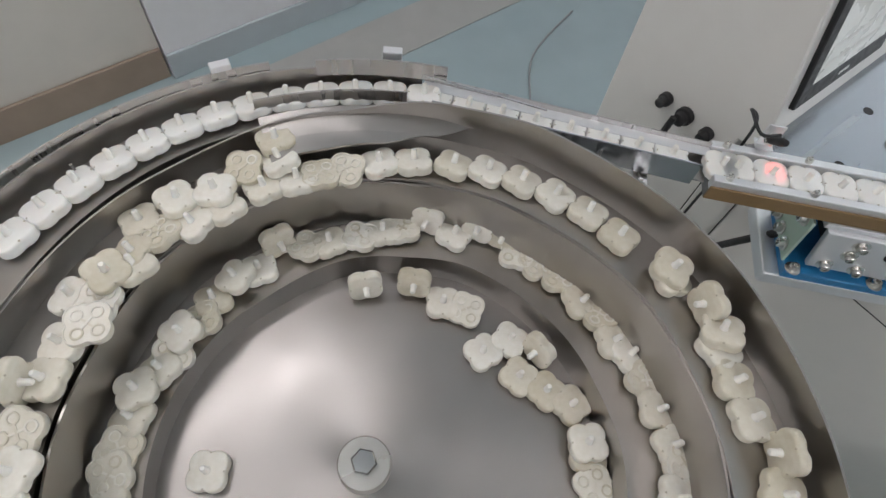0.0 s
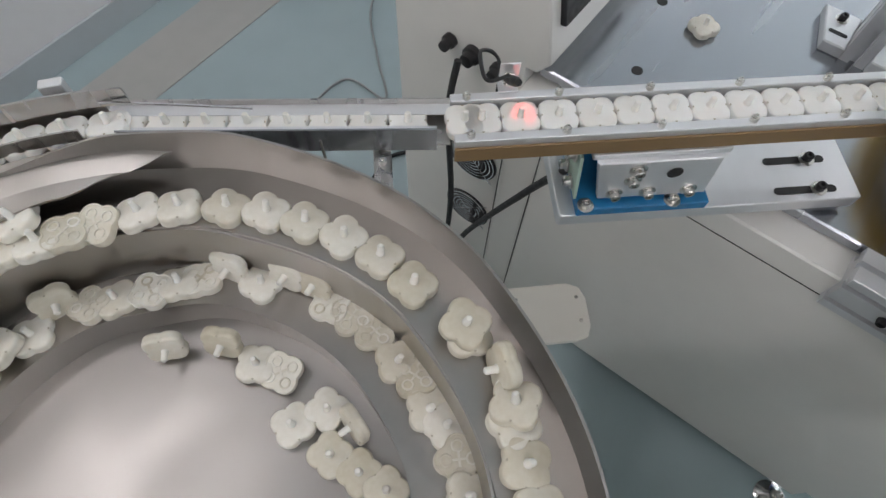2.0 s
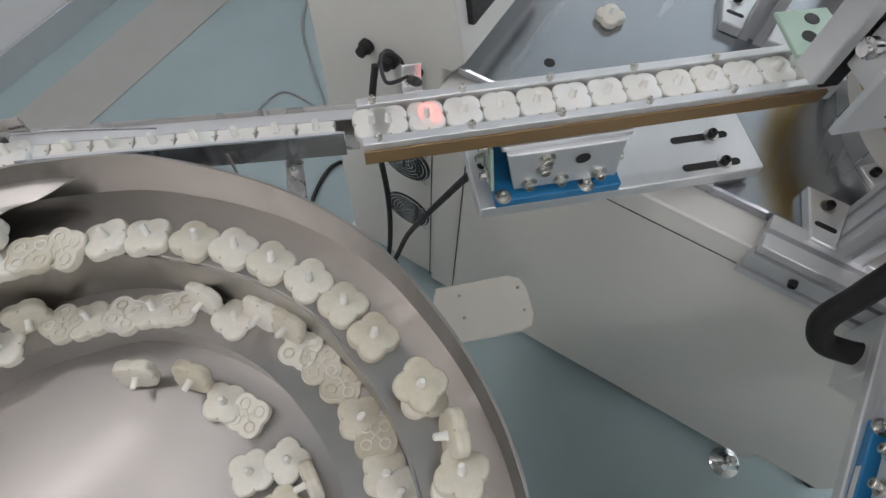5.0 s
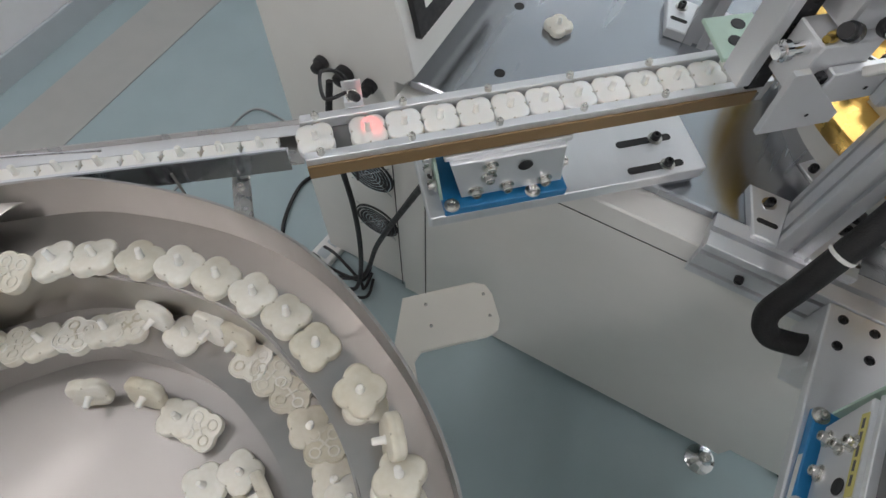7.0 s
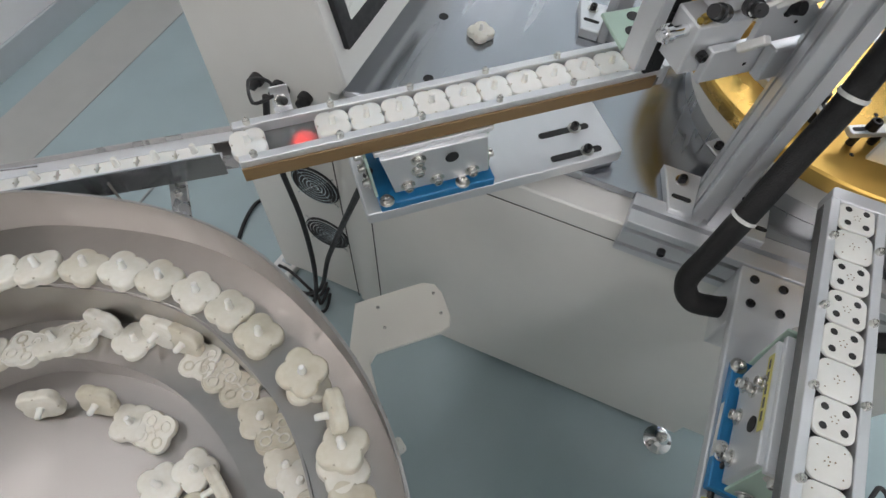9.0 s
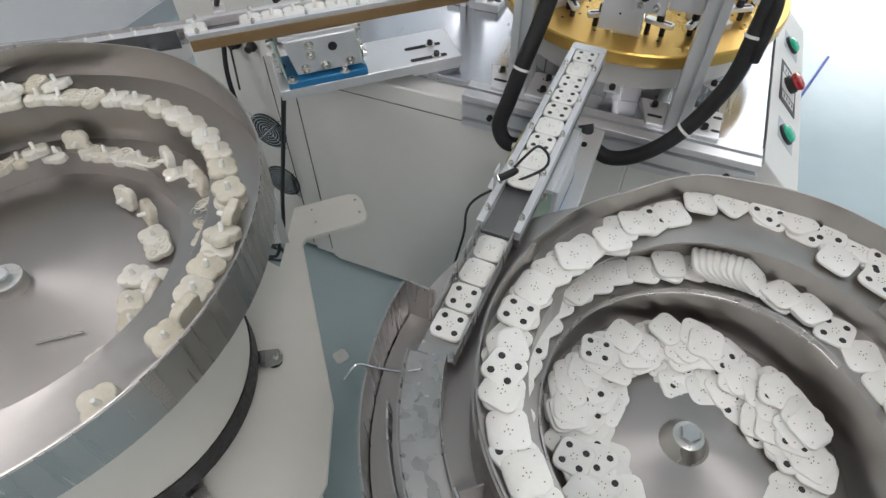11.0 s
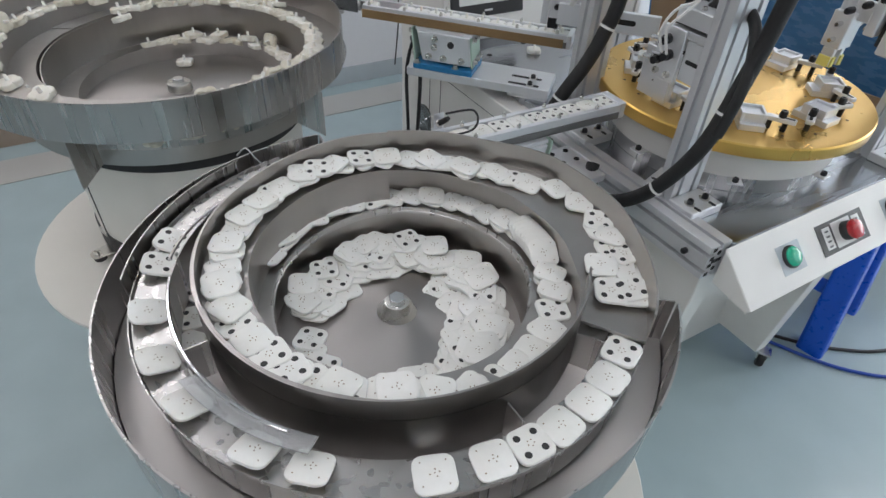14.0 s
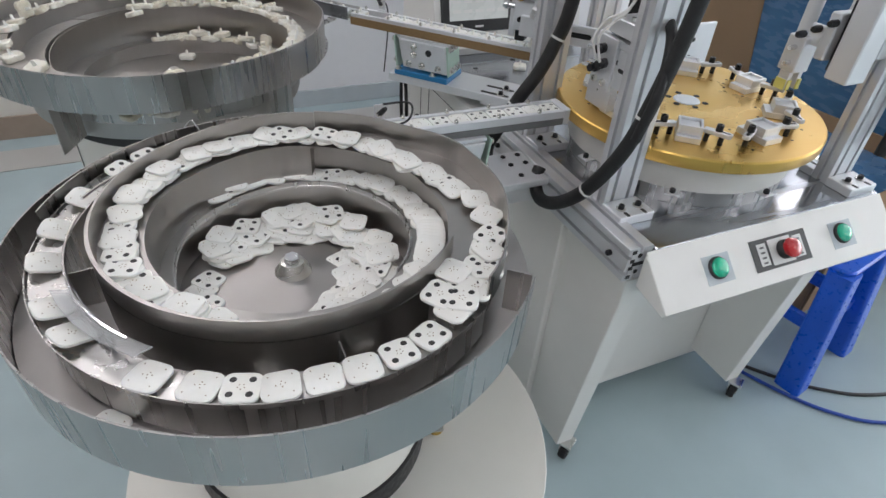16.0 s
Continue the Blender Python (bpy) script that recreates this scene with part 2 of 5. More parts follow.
def screw(parent, x, y, z, me=SCREW_S, rot=(0, 0, 0), washer=False):
    ob = new("screw", me)
    ob.parent = parent
    m = pose(x, y, z, *rot)
    if washer:
        w = new("washer", WASHER)
        w.parent = parent
        w.matrix_basis = m
        m = m @ pose(0, 0, 0.0016)
    ob.matrix_basis = m
    return ob


# ---- the room ----
def room():
    f = bmesh.new()
    bmesh.ops.create_grid(f, x_segments=8, y_segments=8, size=6)
    f.transform(ROOM)
    tagged(link("floor", f, FLOORM), "pale blue-green glossy epoxy floor with scuffs", "floor", kind="structure")
    # back wall at y = 1.6, a white part and a cream part
    wall = tagged(at_room(link("wall_back", box(-0.30, 6, 1.60, 1.72, 0, 3.0, 0), WALLM)), "plain white painted wall", "wall", kind="structure")
    wall2 = tagged(at_room(link("wall_back_cream", box(-6, -0.304, 1.62, 1.74, 0, 3.0, 0), WALLC)), "cream painted wall with worn paint", "wall", kind="structure")
    tagged(at_room(link("wall_right", join(box(5.9, 6.0, -6, -4.6, 0, 3.0, 0), box(5.9, 6.0, 0.2, 1.6, 0, 3.0, 0), box(5.9, 6.0, -4.6, 0.2, 0, 0.9, 0), box(5.9, 6.0, -4.6, 0.2, 2.5, 3.0, 0)), WALLM)), "plain unseen white wall that bounces light with a window opening", "wall", kind="structure")
    win = at_room(tagged(new("window_1"), "wide white-framed window with bright daylight", "window", kind="structure"))
    for k in range(4):
        y = -4.6 + 1.2 * k
        part("pane", box(5.96, 5.965, y + 0.03, y + 1.17, 0.93, 2.47, 0), DAYLIGHT, win)
        part("window_frame", join(box(5.93, 5.98, y, y + 0.028, 0.9, 2.5, 0), box(5.93, 5.98, y + 0.028, y + 1.2, 0.9, 0.928, 0), box(5.93, 5.98, y + 0.028, y + 1.2, 2.472, 2.5, 0)), WHITE, win)
    # Left and front walls are never in view, added to close the room and bounce light.
    tagged(at_room(link("wall_left", box(-6.0, -5.9, -6, 1.6, 0, 3.0, 0), WALLF)), "plain unseen white wall that bounces light", "wall", kind="structure")
    tagged(at_room(link("wall_front", box(-6, 6, -6.0, -5.9, 0, 3.0, 0), WALLF)), "plain unseen white wall that bounces light", "wall", kind="structure")
    tagged(at_room(link("ceiling", box(-6, 6, -6, 1.72, 3.0, 3.1, 0), CEIL)), "white flat ceiling", "ceiling", kind="structure")
    tagged(at_room(link("baseboard", box(-0.30, 6, 1.585, 1.598, 0, 0.10, 0.002), SKIRT)), "grey skirting along the white wall", "skirting", kind="structure")
    tagged(at_room(link("baseboard_brown", box(-6, -0.306, 1.605, 1.618, 0, 0.12, 0.002), SKIRTB)), "brown skirting below the cream wall", "skirting", kind="structure")
    tagged(at_room(link("trim", box(-6, 6, 1.25, 1.47, 0.001, 0.0035, 0), BROWNBAND)), "grey-brown painted line on the floor", "floor line", kind="structure")
    # ceiling lights
    i = 0
    for y in (-3.6, -1.5, 1.0):
        for x in (-2.6, -0.9, 4.8 if y > 0 else 3.2):
            lamp = thing("ceiling_light", "long white ceiling light panel with a metal frame", "ceiling light", ROOM @ pose(x, y, 2.985), "ceiling lights")
            part("frame", join(box(-0.63, 0.63, -0.18, -0.15, -0.03, 0.01, 0), box(-0.63, 0.63, 0.15, 0.18, -0.03, 0.01, 0)), WHITE, lamp)
            part("diffuser", box(-0.60, 0.60, -0.148, 0.148, -0.02, 0.0, 0), LIGHT, lamp)


def at_room(ob):
    ob.matrix_basis = ROOM
    return ob


room()


# ---- bowls ----
SLOPE = 0.17     # the feeder tracks fall outwards


def spiral(rows, foot=None, step=2.5, lip=0.0025, slope=0.0):
    """A climbing track with the wall at its outer side. rows: (turn in degrees clockwise from the west, inner r, outer r, z, wall top)."""
    bm = bmesh.new()
    s0, s1 = rows[0][0], rows[-1][0]
    n = int((s1 - s0) / step)
    prev = None
    for i in range(n + 1):
        s = s0 + (s1 - s0) * i / n
        ri, ro, z, top = lerp_rows(rows, s)
        a = radians(180 - s)
        c, sn = math.cos(a), math.sin(a)
        low = z - 0.004 - slope * (ro - ri) if foot is None else foot
        prof = [(ri, low), (ri, z), (ro, z + 0.001 - slope * (ro - ri)), (ro, top), (ro + lip, top), (ro + lip, low)]
        ring = [bm.verts.new((r * c, r * sn, h)) for r, h in prof]
        if prev:
            for j in range(len(ring)):
                k = (j + 1) % len(ring)
                bm.faces.new((prev[j], ring[j], ring[k], prev[k])).material_index = 1 if j == 4 else 0
        else:
            bm.faces.new(ring)
        prev = ring
    bm.faces.new(prev)
    return bm


C1 = (-0.354, -0.434)
C2 = (0.466, -1.006)
LOW_ROWS = [(-150, 0.232, 0.275, 0.850, 0.880), (0, 0.222, 0.280, 0.880, 0.958), (40, 0.226, 0.297, 0.883, 0.962), (83, 0.248, 0.303, 0.888, 0.968), (109, 0.262, 0.311, 0.892, 0.974),
            (149, 0.270, 0.334, 0.899, 0.977), (171, 0.275, 0.342, 0.905, 0.980), (250, 0.285, 0.345, 0.930, 0.984), (300, 0.286, 0.345, 0.948, 0.986), (360, 0.286, 0.360, 0.960, 0.988)]
UP_ROWS = [(360, 0.286, 0.366, 0.962, 0.988), (400, 0.300, 0.372, 0.966, 0.992), (430, 0.305, 0.382, 0.970, 1.004), (452, 0.308, 0.388, 0.975, 1.024), (470, 0.314, 0.394, 0.978, 1.030),
           (510, 0.337, 0.414, 0.981, 1.030), (540, 0.346, 0.424, 0.984, 1.026), (600, 0.348, 0.432, 0.988, 1.022), (660, 0.350, 0.428, 0.990, 1.020), (690, 0.358, 0.432, 0.990, 1.018),
           (720, 0.368, 0.441, 0.992, 1.018), (770, 0.384, 0.449, 0.992, 1.016), (806, 0.398, 0.446, 0.990, 1.012)]


def leveling_foot(m, h, group):
    ft = thing("leveling_foot", "chrome leveling foot with a threaded stem", "foot", m, group)
    part("pad", lathe([(0, 0), (0.036, 0), (0.037, 0.006), (0.022, 0.014), (0.012, 0.028), (0, 0.03)], 24), CHROME, ft, smooth=True)
    part("stem", lathe([(0, 0.028), (0.008, 0.028), (0.008, h), (0, h)], 14), ZINC, ft, smooth=True)
    part("nut", prism(disc(0.013, 6), 0.034, 0.044, 0.001), ZINC, ft)
    return ft


def feeder_bowl_one():
    b = thing("vibratory_bowl", "stainless steel vibratory feeder bowl with spiral tracks", "feeder bowl", pose(C1[0], C1[1], 0), "feeder bowls")
    part("bowl_floor", lathe([(0, 0.850), (0.06, 0.849), (0.215, 0.843), (0.30, 0.842)], 96), STEEL_FLOOR, b, "smooth steel bowl floor", True)
    part("track", spiral(LOW_ROWS, 0.838, slope=SLOPE), SATIN, b, "lower spiral track", True)
    part("track", spiral(UP_ROWS, slope=SLOPE), SATIN, b, "upper spiral track with the rim", True).data.materials.append(STEEL)
    # outer wall below the climbing rim, and the smaller drum under it
    rows = [(430, 0.3830, 0.3838, 0.948, 1.002), (452, 0.3890, 0.3898, 0.945, 1.022), (470, 0.3950, 0.3958, 0.944, 1.028), (510, 0.4150, 0.4158, 0.944, 1.028), (540, 0.4250, 0.4258, 0.944, 1.024),
            (600, 0.4330, 0.4338, 0.944, 1.020), (660, 0.4290, 0.4298, 0.944, 1.018), (690, 0.4330, 0.4338, 0.944, 1.016), (720, 0.4420, 0.4428, 0.944, 1.016), (770, 0.4500, 0.4508, 0.946, 1.014), (806, 0.4470, 0.4478, 0.950, 1.010)]
    part("outer_wall", spiral(rows, lip=0.0015), STEEL, b, "brushed outer wall with vertical streaks that mimic reflections", True)
    part("skirt", lathe([(0.424, 0.944), (0.352, 0.940), (0.350, 0.938), (0.350, 0.880), (0.346, 0.874), (0.27, 0.836)], 96), STEEL, b, "brushed lower drum", True)
    for a in (-32, -98, 62, 150):
        part("weld_seam", at(box(0.4285, 0.4305, -0.0012, 0.0012, 0.948, 1.008, 0), pose(0, 0, 0, 0, 0, a)), SATIN, b)
    rows = [(58, 0.330, 0.394, 0.990, 0.997), (66, 0.333, 0.395, 0.992, 0.998), (80, 0.341, 0.396, 0.993, 0.998), (90, 0.362, 0.397, 0.994, 0.998), (98, 0.393, 0.398, 0.994, 0.996)]
    part("scoop", spiral(rows, slope=-0.12), SATIN, b, "crescent-shaped return plate", True)
    part("guide_strip", lathe([(0.442, 1.006), (0.4445, 1.006), (0.4445, 1.030), (0.442, 1.030)], 24, 90, 111, closed=True), STEEL, b, "curved guide strip", True)
    part("guide_strip", lathe([(0.452, 1.010), (0.4545, 1.010), (0.4545, 1.026), (0.452, 1.026)], 24, 118, 166, closed=True), STEEL, b, "curved guide strip", True)
    part("guide_strip", lathe([(0.401, 1.004), (0.403, 1.004), (0.405, 1.018), (0.403, 1.018)], 24, 96, 122, closed=True), STEEL, b, "curved inner retaining strip", True)
    for a in (125, 99):
        part("clip", at(box(-0.012, 0.012, -0.006, 0.006, 0, 0.030, 0.001), pose(0.458 * math.cos(radians(a)), 0.458 * math.sin(radians(a)), 1.004, 0, 0, a + 90)), ALU, b)
    part("hub_washer", lathe([(0.0, 0.846), (0.029, 0.846), (0.0295, 0.848), (0.0295, 0.868), (0.028, 0.870), (0, 0.870)], 40), ZINC, b, "thick round hub washer", True)
    part("hub_bolt", prism(disc(0.0145, 6), 0.8702, 0.880, 0.0015), CHROME, b, "hexagonal hub bolt")
    for a in (-5, -79, 95, 165):
        part("side_plate", at(prism([(0, 0), (0.075, 0), (0.075, -0.110), (0.0, -0.095)], -0.0015, 0.0015, 0, pose(0, 0, 0, 90, 0, 0)), pose(0.352 * math.cos(radians(a)), 0.352 * math.sin(radians(a)), 0.937, 0, 0, a)), STEEL, b, "welded steel side plate")
    # drive below the bowl
    d = thing("bowl_drive", "round white vibratory drive with black bands below the bowl", "bowl drive", pose(C1[0], C1[1], 0), "bowl drives")
    # Black ring that stands in for the shaded gap between bowl and drive.
    part("rubber_ring", lathe([(0, 0.834), (0.292, 0.834), (0.300, 0.824), (0.300, 0.790), (0, 0.790)], 72), RUBBER, d, "black ring standing in for the shaded gap", True)
    part("cover", lathe([(0.275, 0.7895), (0.288, 0.7895), (0.288, 0.545), (0.282, 0.545)], 72), CREAM, d, "glossy white drive cover", True)
    part("band", lathe([(0.275, 0.545), (0.292, 0.545), (0.292, 0.492), (0.282, 0.484), (0.24, 0.484)], 72), RUBBER, d, "dark base band", True)
    part("bottom", lathe([(0, 0.482), (0.25, 0.482), (0.25, 0.486), (0, 0.486)], 40), RUBBER, d)
    for a in (-62, -118, -5, 120, 180):
        part("foot_bracket", at(prism([(-0.024, 0), (0.024, 0), (0.018, 0.05), (0.008, 0.058), (-0.008, 0.058), (-0.018, 0.05)], 0, 0.004, 0, pose(0, 0, 0, 0, 0, -90)), pose(0.282 * math.cos(radians(a)), 0.282 * math.sin(radians(a)), 0.476, 0, 0, a)), ZINC, d)
        screw(d, 0.325 * math.cos(radians(a)), 0.325 * math.sin(radians(a)), 0.480, SCREW_M)
        part("foot_pad", lathe([(0, 0.46), (0.016, 0.46), (0.016, 0.476), (0, 0.476)], 16, m=pose(0.32 * math.cos(radians(a)), 0.32 * math.sin(radians(a)), 0)), RUBBER, d)
    part("seam", sweep([(0.2895 * math.cos(radians(a)), 0.2895 * math.sin(radians(a)), z) for a, z in ((-112, 0.785), (-112, 0.55))], 0.0012, 5), DARK, d)
    part("latch", at(box(-0.02, 0.02, -0.004, 0.004, -0.006, 0.006, 0.001), pose(0.292 * math.cos(radians(-114)), 0.292 * math.sin(radians(-114)), 0.55, 0, 0, -24)), CHROME, d)
    # stand
    s = thing("feeder_stand", "white round steel stand plate with a tab on leveling feet", "stand", group="feeder stands")
    out = []
    for i in range(0, 44):
        a = radians(-38 - i * 284 / 43)
        out.append((-0.335 + 0.445 * math.cos(a), -0.478 + 0.445 * math.sin(a)))
    tab = [(0.085, -0.018), (0.230, -0.014), (0.253, -0.025), (0.262, -0.048), (0.262, -0.103), (0.253, -0.124), (0.230, -0.131), (0.098, -0.134), (0.082, -0.150), (0.062, -0.60)]
    part("plate", prism(out + tab, 0.448, 0.460, 0.002), CREAM, s, "rounded white plate")
    part("frame", join(box(-0.62, -0.02, -0.72, -0.68, 0.39, 0.447, 0.002), box(-0.62, -0.02, -0.24, -0.20, 0.39, 0.447, 0.002), box(-0.66, -0.62, -0.72, -0.20, 0.39, 0.447, 0.002), box(-0.06, -0.02, -0.679, -0.241, 0.389, 0.446, 0.002)), CREAM, s)
    for x, y in ((-0.64, -0.70), (-0.04, -0.70), (-0.64, -0.22), (-0.04, -0.22)):
        part("leg", box(x - 0.02, x + 0.02, y - 0.02, y + 0.02, 0.10, 0.388, 0.002), CREAM, s)
        leveling_foot(pose(x, y, 0), 0.10, "leveling feet")
    for x, y in ((0.127, -0.042), (0.244, -0.045), (0.128, -0.088), (0.245, -0.092)):
        screw(s, x, y, 0.4595, SCREW_S).scale = (0.8, 0.8, 0.3)


def feeder_bowl_two():
    b = thing("vibratory_bowl", "stainless steel two-level feeder bowl with an outer catch pan", "feeder bowl", pose(C2[0], C2[1], 0), "feeder bowls")
    part("bowl_floor", lathe([(0, 0.897), (0.03, 0.896), (0.165, 0.877), (0.20, 0.876)], 72), STEEL_FLOOR, b, "conical steel bowl floor", True)
    rows = [(-100, 0.168, 0.200, 0.880, 0.925), (0, 0.176, 0.222, 0.934, 0.998), (40, 0.177, 0.226, 0.941, 1.000), (90, 0.181, 0.233, 0.950, 1.002), (150, 0.185, 0.240, 0.958, 1.000), (180, 0.187, 0.2500, 0.966, 0.998),
            (270, 0.193, 0.2515, 0.992, 1.034), (360, 0.194, 0.2515, 1.004, 1.038), (425, 0.200, 0.2515, 1.012, 1.051)]
    part("track", spiral(rows, 0.870), SATIN, b, "inner spiral track with the drum rim", True).data.materials.append(STEEL)
    rows = [(425, 0.200, 0.2570, 1.0115, 1.051), (455, 0.206, 0.2680, 1.011, 1.051), (485, 0.222, 0.305, 1.009, 1.050), (515, 0.240, 0.322, 1.004, 1.048), (546, 0.2545, 0.334, 0.998, 1.044)]
    part("track", spiral(rows), SATIN, b, "wide upper track with its wall", True).data.materials.append(STEEL)
    part("inner_lip", spiral([(-100, 0.1655, 0.1665, 0.878, 0.886), (0, 0.1735, 0.1745, 0.932, 0.940), (90, 0.1785, 0.1795, 0.948, 0.956), (180, 0.1845, 0.1855, 0.964, 0.972)]), STEEL, b, smooth=True)
    part("drum_wall", lathe([(0.2541, 1.0), (0.2566, 1.0), (0.2566, 0.925), (0.2541, 0.925)], 96, 0, 360, closed=True), SATIN, b, "brushed drum wall", True)
    part("drum_rim", lathe([(0.2541, 1.002), (0.2566, 1.002), (0.2566, 1.034), (0.2541, 1.034)], 72, -190, 8, closed=True), SATIN, b, smooth=True)
    # ledge, clockwise from the east by the south to the north-west
    part("ledge", lathe([(0.291, 0.985), (0.333, 0.988), (0.335, 0.993), (0.3365, 0.993), (0.3355, 0.984), (0.292, 0.981)], 96, -212, -4, closed=True), STEEL, b, "narrow outer ledge with a small lip", True)
    part("ledge_wall", lathe([(0.289, 0.930), (0.2905, 0.930), (0.2905, 1.000), (0.289, 1.000)], 60, -212, -95, closed=True), STEEL, b, smooth=True)
    part("ledge_web", lathe([(0.328, 0.930), (0.330, 0.930), (0.330, 0.984), (0.328, 0.984)], 80, -212, -4, closed=True), STEEL, b, smooth=True)
    part("guide_rod", sweep([(0.288 * math.cos(radians(a)), 0.288 * math.sin(radians(a)), 1.006) for a in range(-150, -88, 4)], 0.0022, 6), CHROME, b, "bent steel guide rod", True)
    part("guide_rod", sweep([(0.289 * math.cos(radians(a)), 0.289 * math.sin(radians(a)), 1.002 + (a - 178) * 0.0006) for a in range(178, 210, 4)], 0.0024, 6), CHROME, b, "bent steel guide rod", True)
    part("tie_wire", sweep(curve([(-0.362, 0.168, 0.984), (-0.345, 0.172, 1.000), (-0.325, 0.166, 0.990), (-0.30, 0.155, 0.985), (-0.278, 0.145, 0.995)], 8), 0.0016, 6), CHROME, b, "twisted tie wire", True)
    part("guide_strip", lathe([(0.342, 0.975), (0.344, 0.975), (0.346, 1.010), (0.344, 1.010)], 24, -200, -150, closed=True), STEEL, b, "steel guide strip", True)
    part("clear_guide", lathe([(0.283, 1.000), (0.308, 1.010), (0.308, 1.012), (0.283, 1.002)], 20, -116, -84, closed=True), CLEAR, b, "clear acrylic guide", True)
    part("pan_floor", lathe([(0.256, 0.926), (0.371, 0.922), (0.371, 0.919), (0.256, 0.923)], 96, closed=True), STEEL_FLOOR, b, "catch pan floor", True)
    part("pan_wall", lathe([(0.372, 0.905), (0.374, 0.994), (0.3765, 0.994), (0.3745, 0.905)], 96, -226, 8, closed=True), STEEL, b, "outer pan wall", True)
    part("pan_end", at(box(0.336, 0.3715, -0.0015, 0.0015, 0.905, 0.994, 0), pose(0, 0, 0, 0, 0, 8.4)), STEEL, b)
    part("pan_end", at(box(0.334, 0.3725, -0.0015, 0.0015, 0.905, 0.994, 0), pose(0, 0, 0, 0, 0, 133.6)), STEEL, b)
    for a in (-128, 178, -40, -8):
        part("divider", at(box(0.2575, 0.294, -0.001, 0.001, 0.926, 0.985, 0), pose(0, 0, 0, 0, 0, a)), STEEL, b, "steel divider plate")
    part("hub_cone", lathe([(0.0, 0.896), (0.03, 0.895), (0.018, 0.915), (0.013, 0.916), (0, 0.916)], 32), ZINC, b, "conical hub nut", True)
    part("hub_bolt", prism(disc(0.0125, 6), 0.916, 0.925, 0.0012), CHROME, b)
    part("skirt", lathe([(0.372, 0.905), (0.30, 0.885), (0.22, 0.86), (0.215, 0.82), (0.20, 0.82)], 72), STEEL, b, smooth=True)
    d = thing("bowl_drive", "round white vibratory drive with a dark band", "bowl drive", pose(C2[0], C2[1], 0), "bowl drives")
    # The same black ring in place of the gap's shade.
    part("rubber_ring", lathe([(0, 0.82), (0.212, 0.82), (0.214, 0.80), (0.214, 0.79), (0, 0.79)], 60), RUBBER, d, smooth=True)
    part("cover", lathe([(0.205, 0.79), (0.216, 0.79), (0.216, 0.545), (0.21, 0.545)], 60), CREAM, d, "glossy white drive cover", True)
    part("band", lathe([(0.20, 0.545), (0.222, 0.545), (0.222, 0.492), (0.212, 0.484), (0.19, 0.484)], 60), RUBBER, d, "dark base band", True)
    part("bottom", lathe([(0, 0.482), (0.2, 0.482), (0.2, 0.486), (0, 0.486)], 40), RUBBER, d)
    for a in (-60, -150, 30, 120):
        part("foot_bracket", at(prism([(-0.024, 0), (0.024, 0), (0.018, 0.05), (-0.018, 0.05)], 0, 0.004, 0, pose(0, 0, 0, 0, 0, -90)), pose(0.212 * math.cos(radians(a)), 0.212 * math.sin(radians(a)), 0.476, 0, 0, a)), ZINC, d)
        part("foot_pad", lathe([(0, 0.46), (0.016, 0.46), (0.016, 0.476), (0, 0.476)], 16, m=pose(0.248 * math.cos(radians(a)), 0.248 * math.sin(radians(a)), 0)), BRASS, d)
    s = thing("feeder_stand", "white round steel stand plate on leveling feet", "stand", group="feeder stands")
    part("plate", prism(disc(0.41, 72, 0.525, -0.98), 0.448, 0.460, 0.002), CREAM, s, "round white plate")
    for x, y in ((0.22, -1.22), (0.73, -1.22), (0.22, -0.72), (0.70, -0.74)):
        part("leg", box(x - 0.02, x + 0.02, y - 0.02, y + 0.02, 0.10, 0.447, 0.002), CREAM, s)
        leveling_foot(pose(x, y, 0), 0.10, "leveling feet")


feeder_bowl_one()
feeder_bowl_two()


# ---- rails ----
BEDM = mat("dark_anodised_bed", (0.22, 0.22, 0.22), 0.45, 0.7, 0.1, 60)


def linear_rail(m, x0, x1, screws, name_label):
    r = thing("linear_rail", name_label, "feed rail", m, "linear rails")
    part("bed", box(x0, x1, -0.033, 0.033, -0.034, -0.018, 0.001), BEDM, r, "dark grey rail bed")
    for s in (-1, 1):
        part("side_bar", box(x0, x1, s * 0.0222, s * 0.033, -0.0178, -0.001, 0.0008), ALU, r, "aluminium side bar")
        for x in screws:
            screw(r, x, s * 0.0262, -0.001, SCREW_S)
            screw(r, x, s * 0.0262, 0.005, SCREW_S).scale = (0.55, 0.55, 0.5)
    if x1 > 0.3:
        part("end_stop", prism(rounded(0.012, 0.066, 0.004, 3, x1 + 0.006, 0), -0.034, 0.0, 0.001), ALU_ANOD, r, "rounded end stop")
    return r


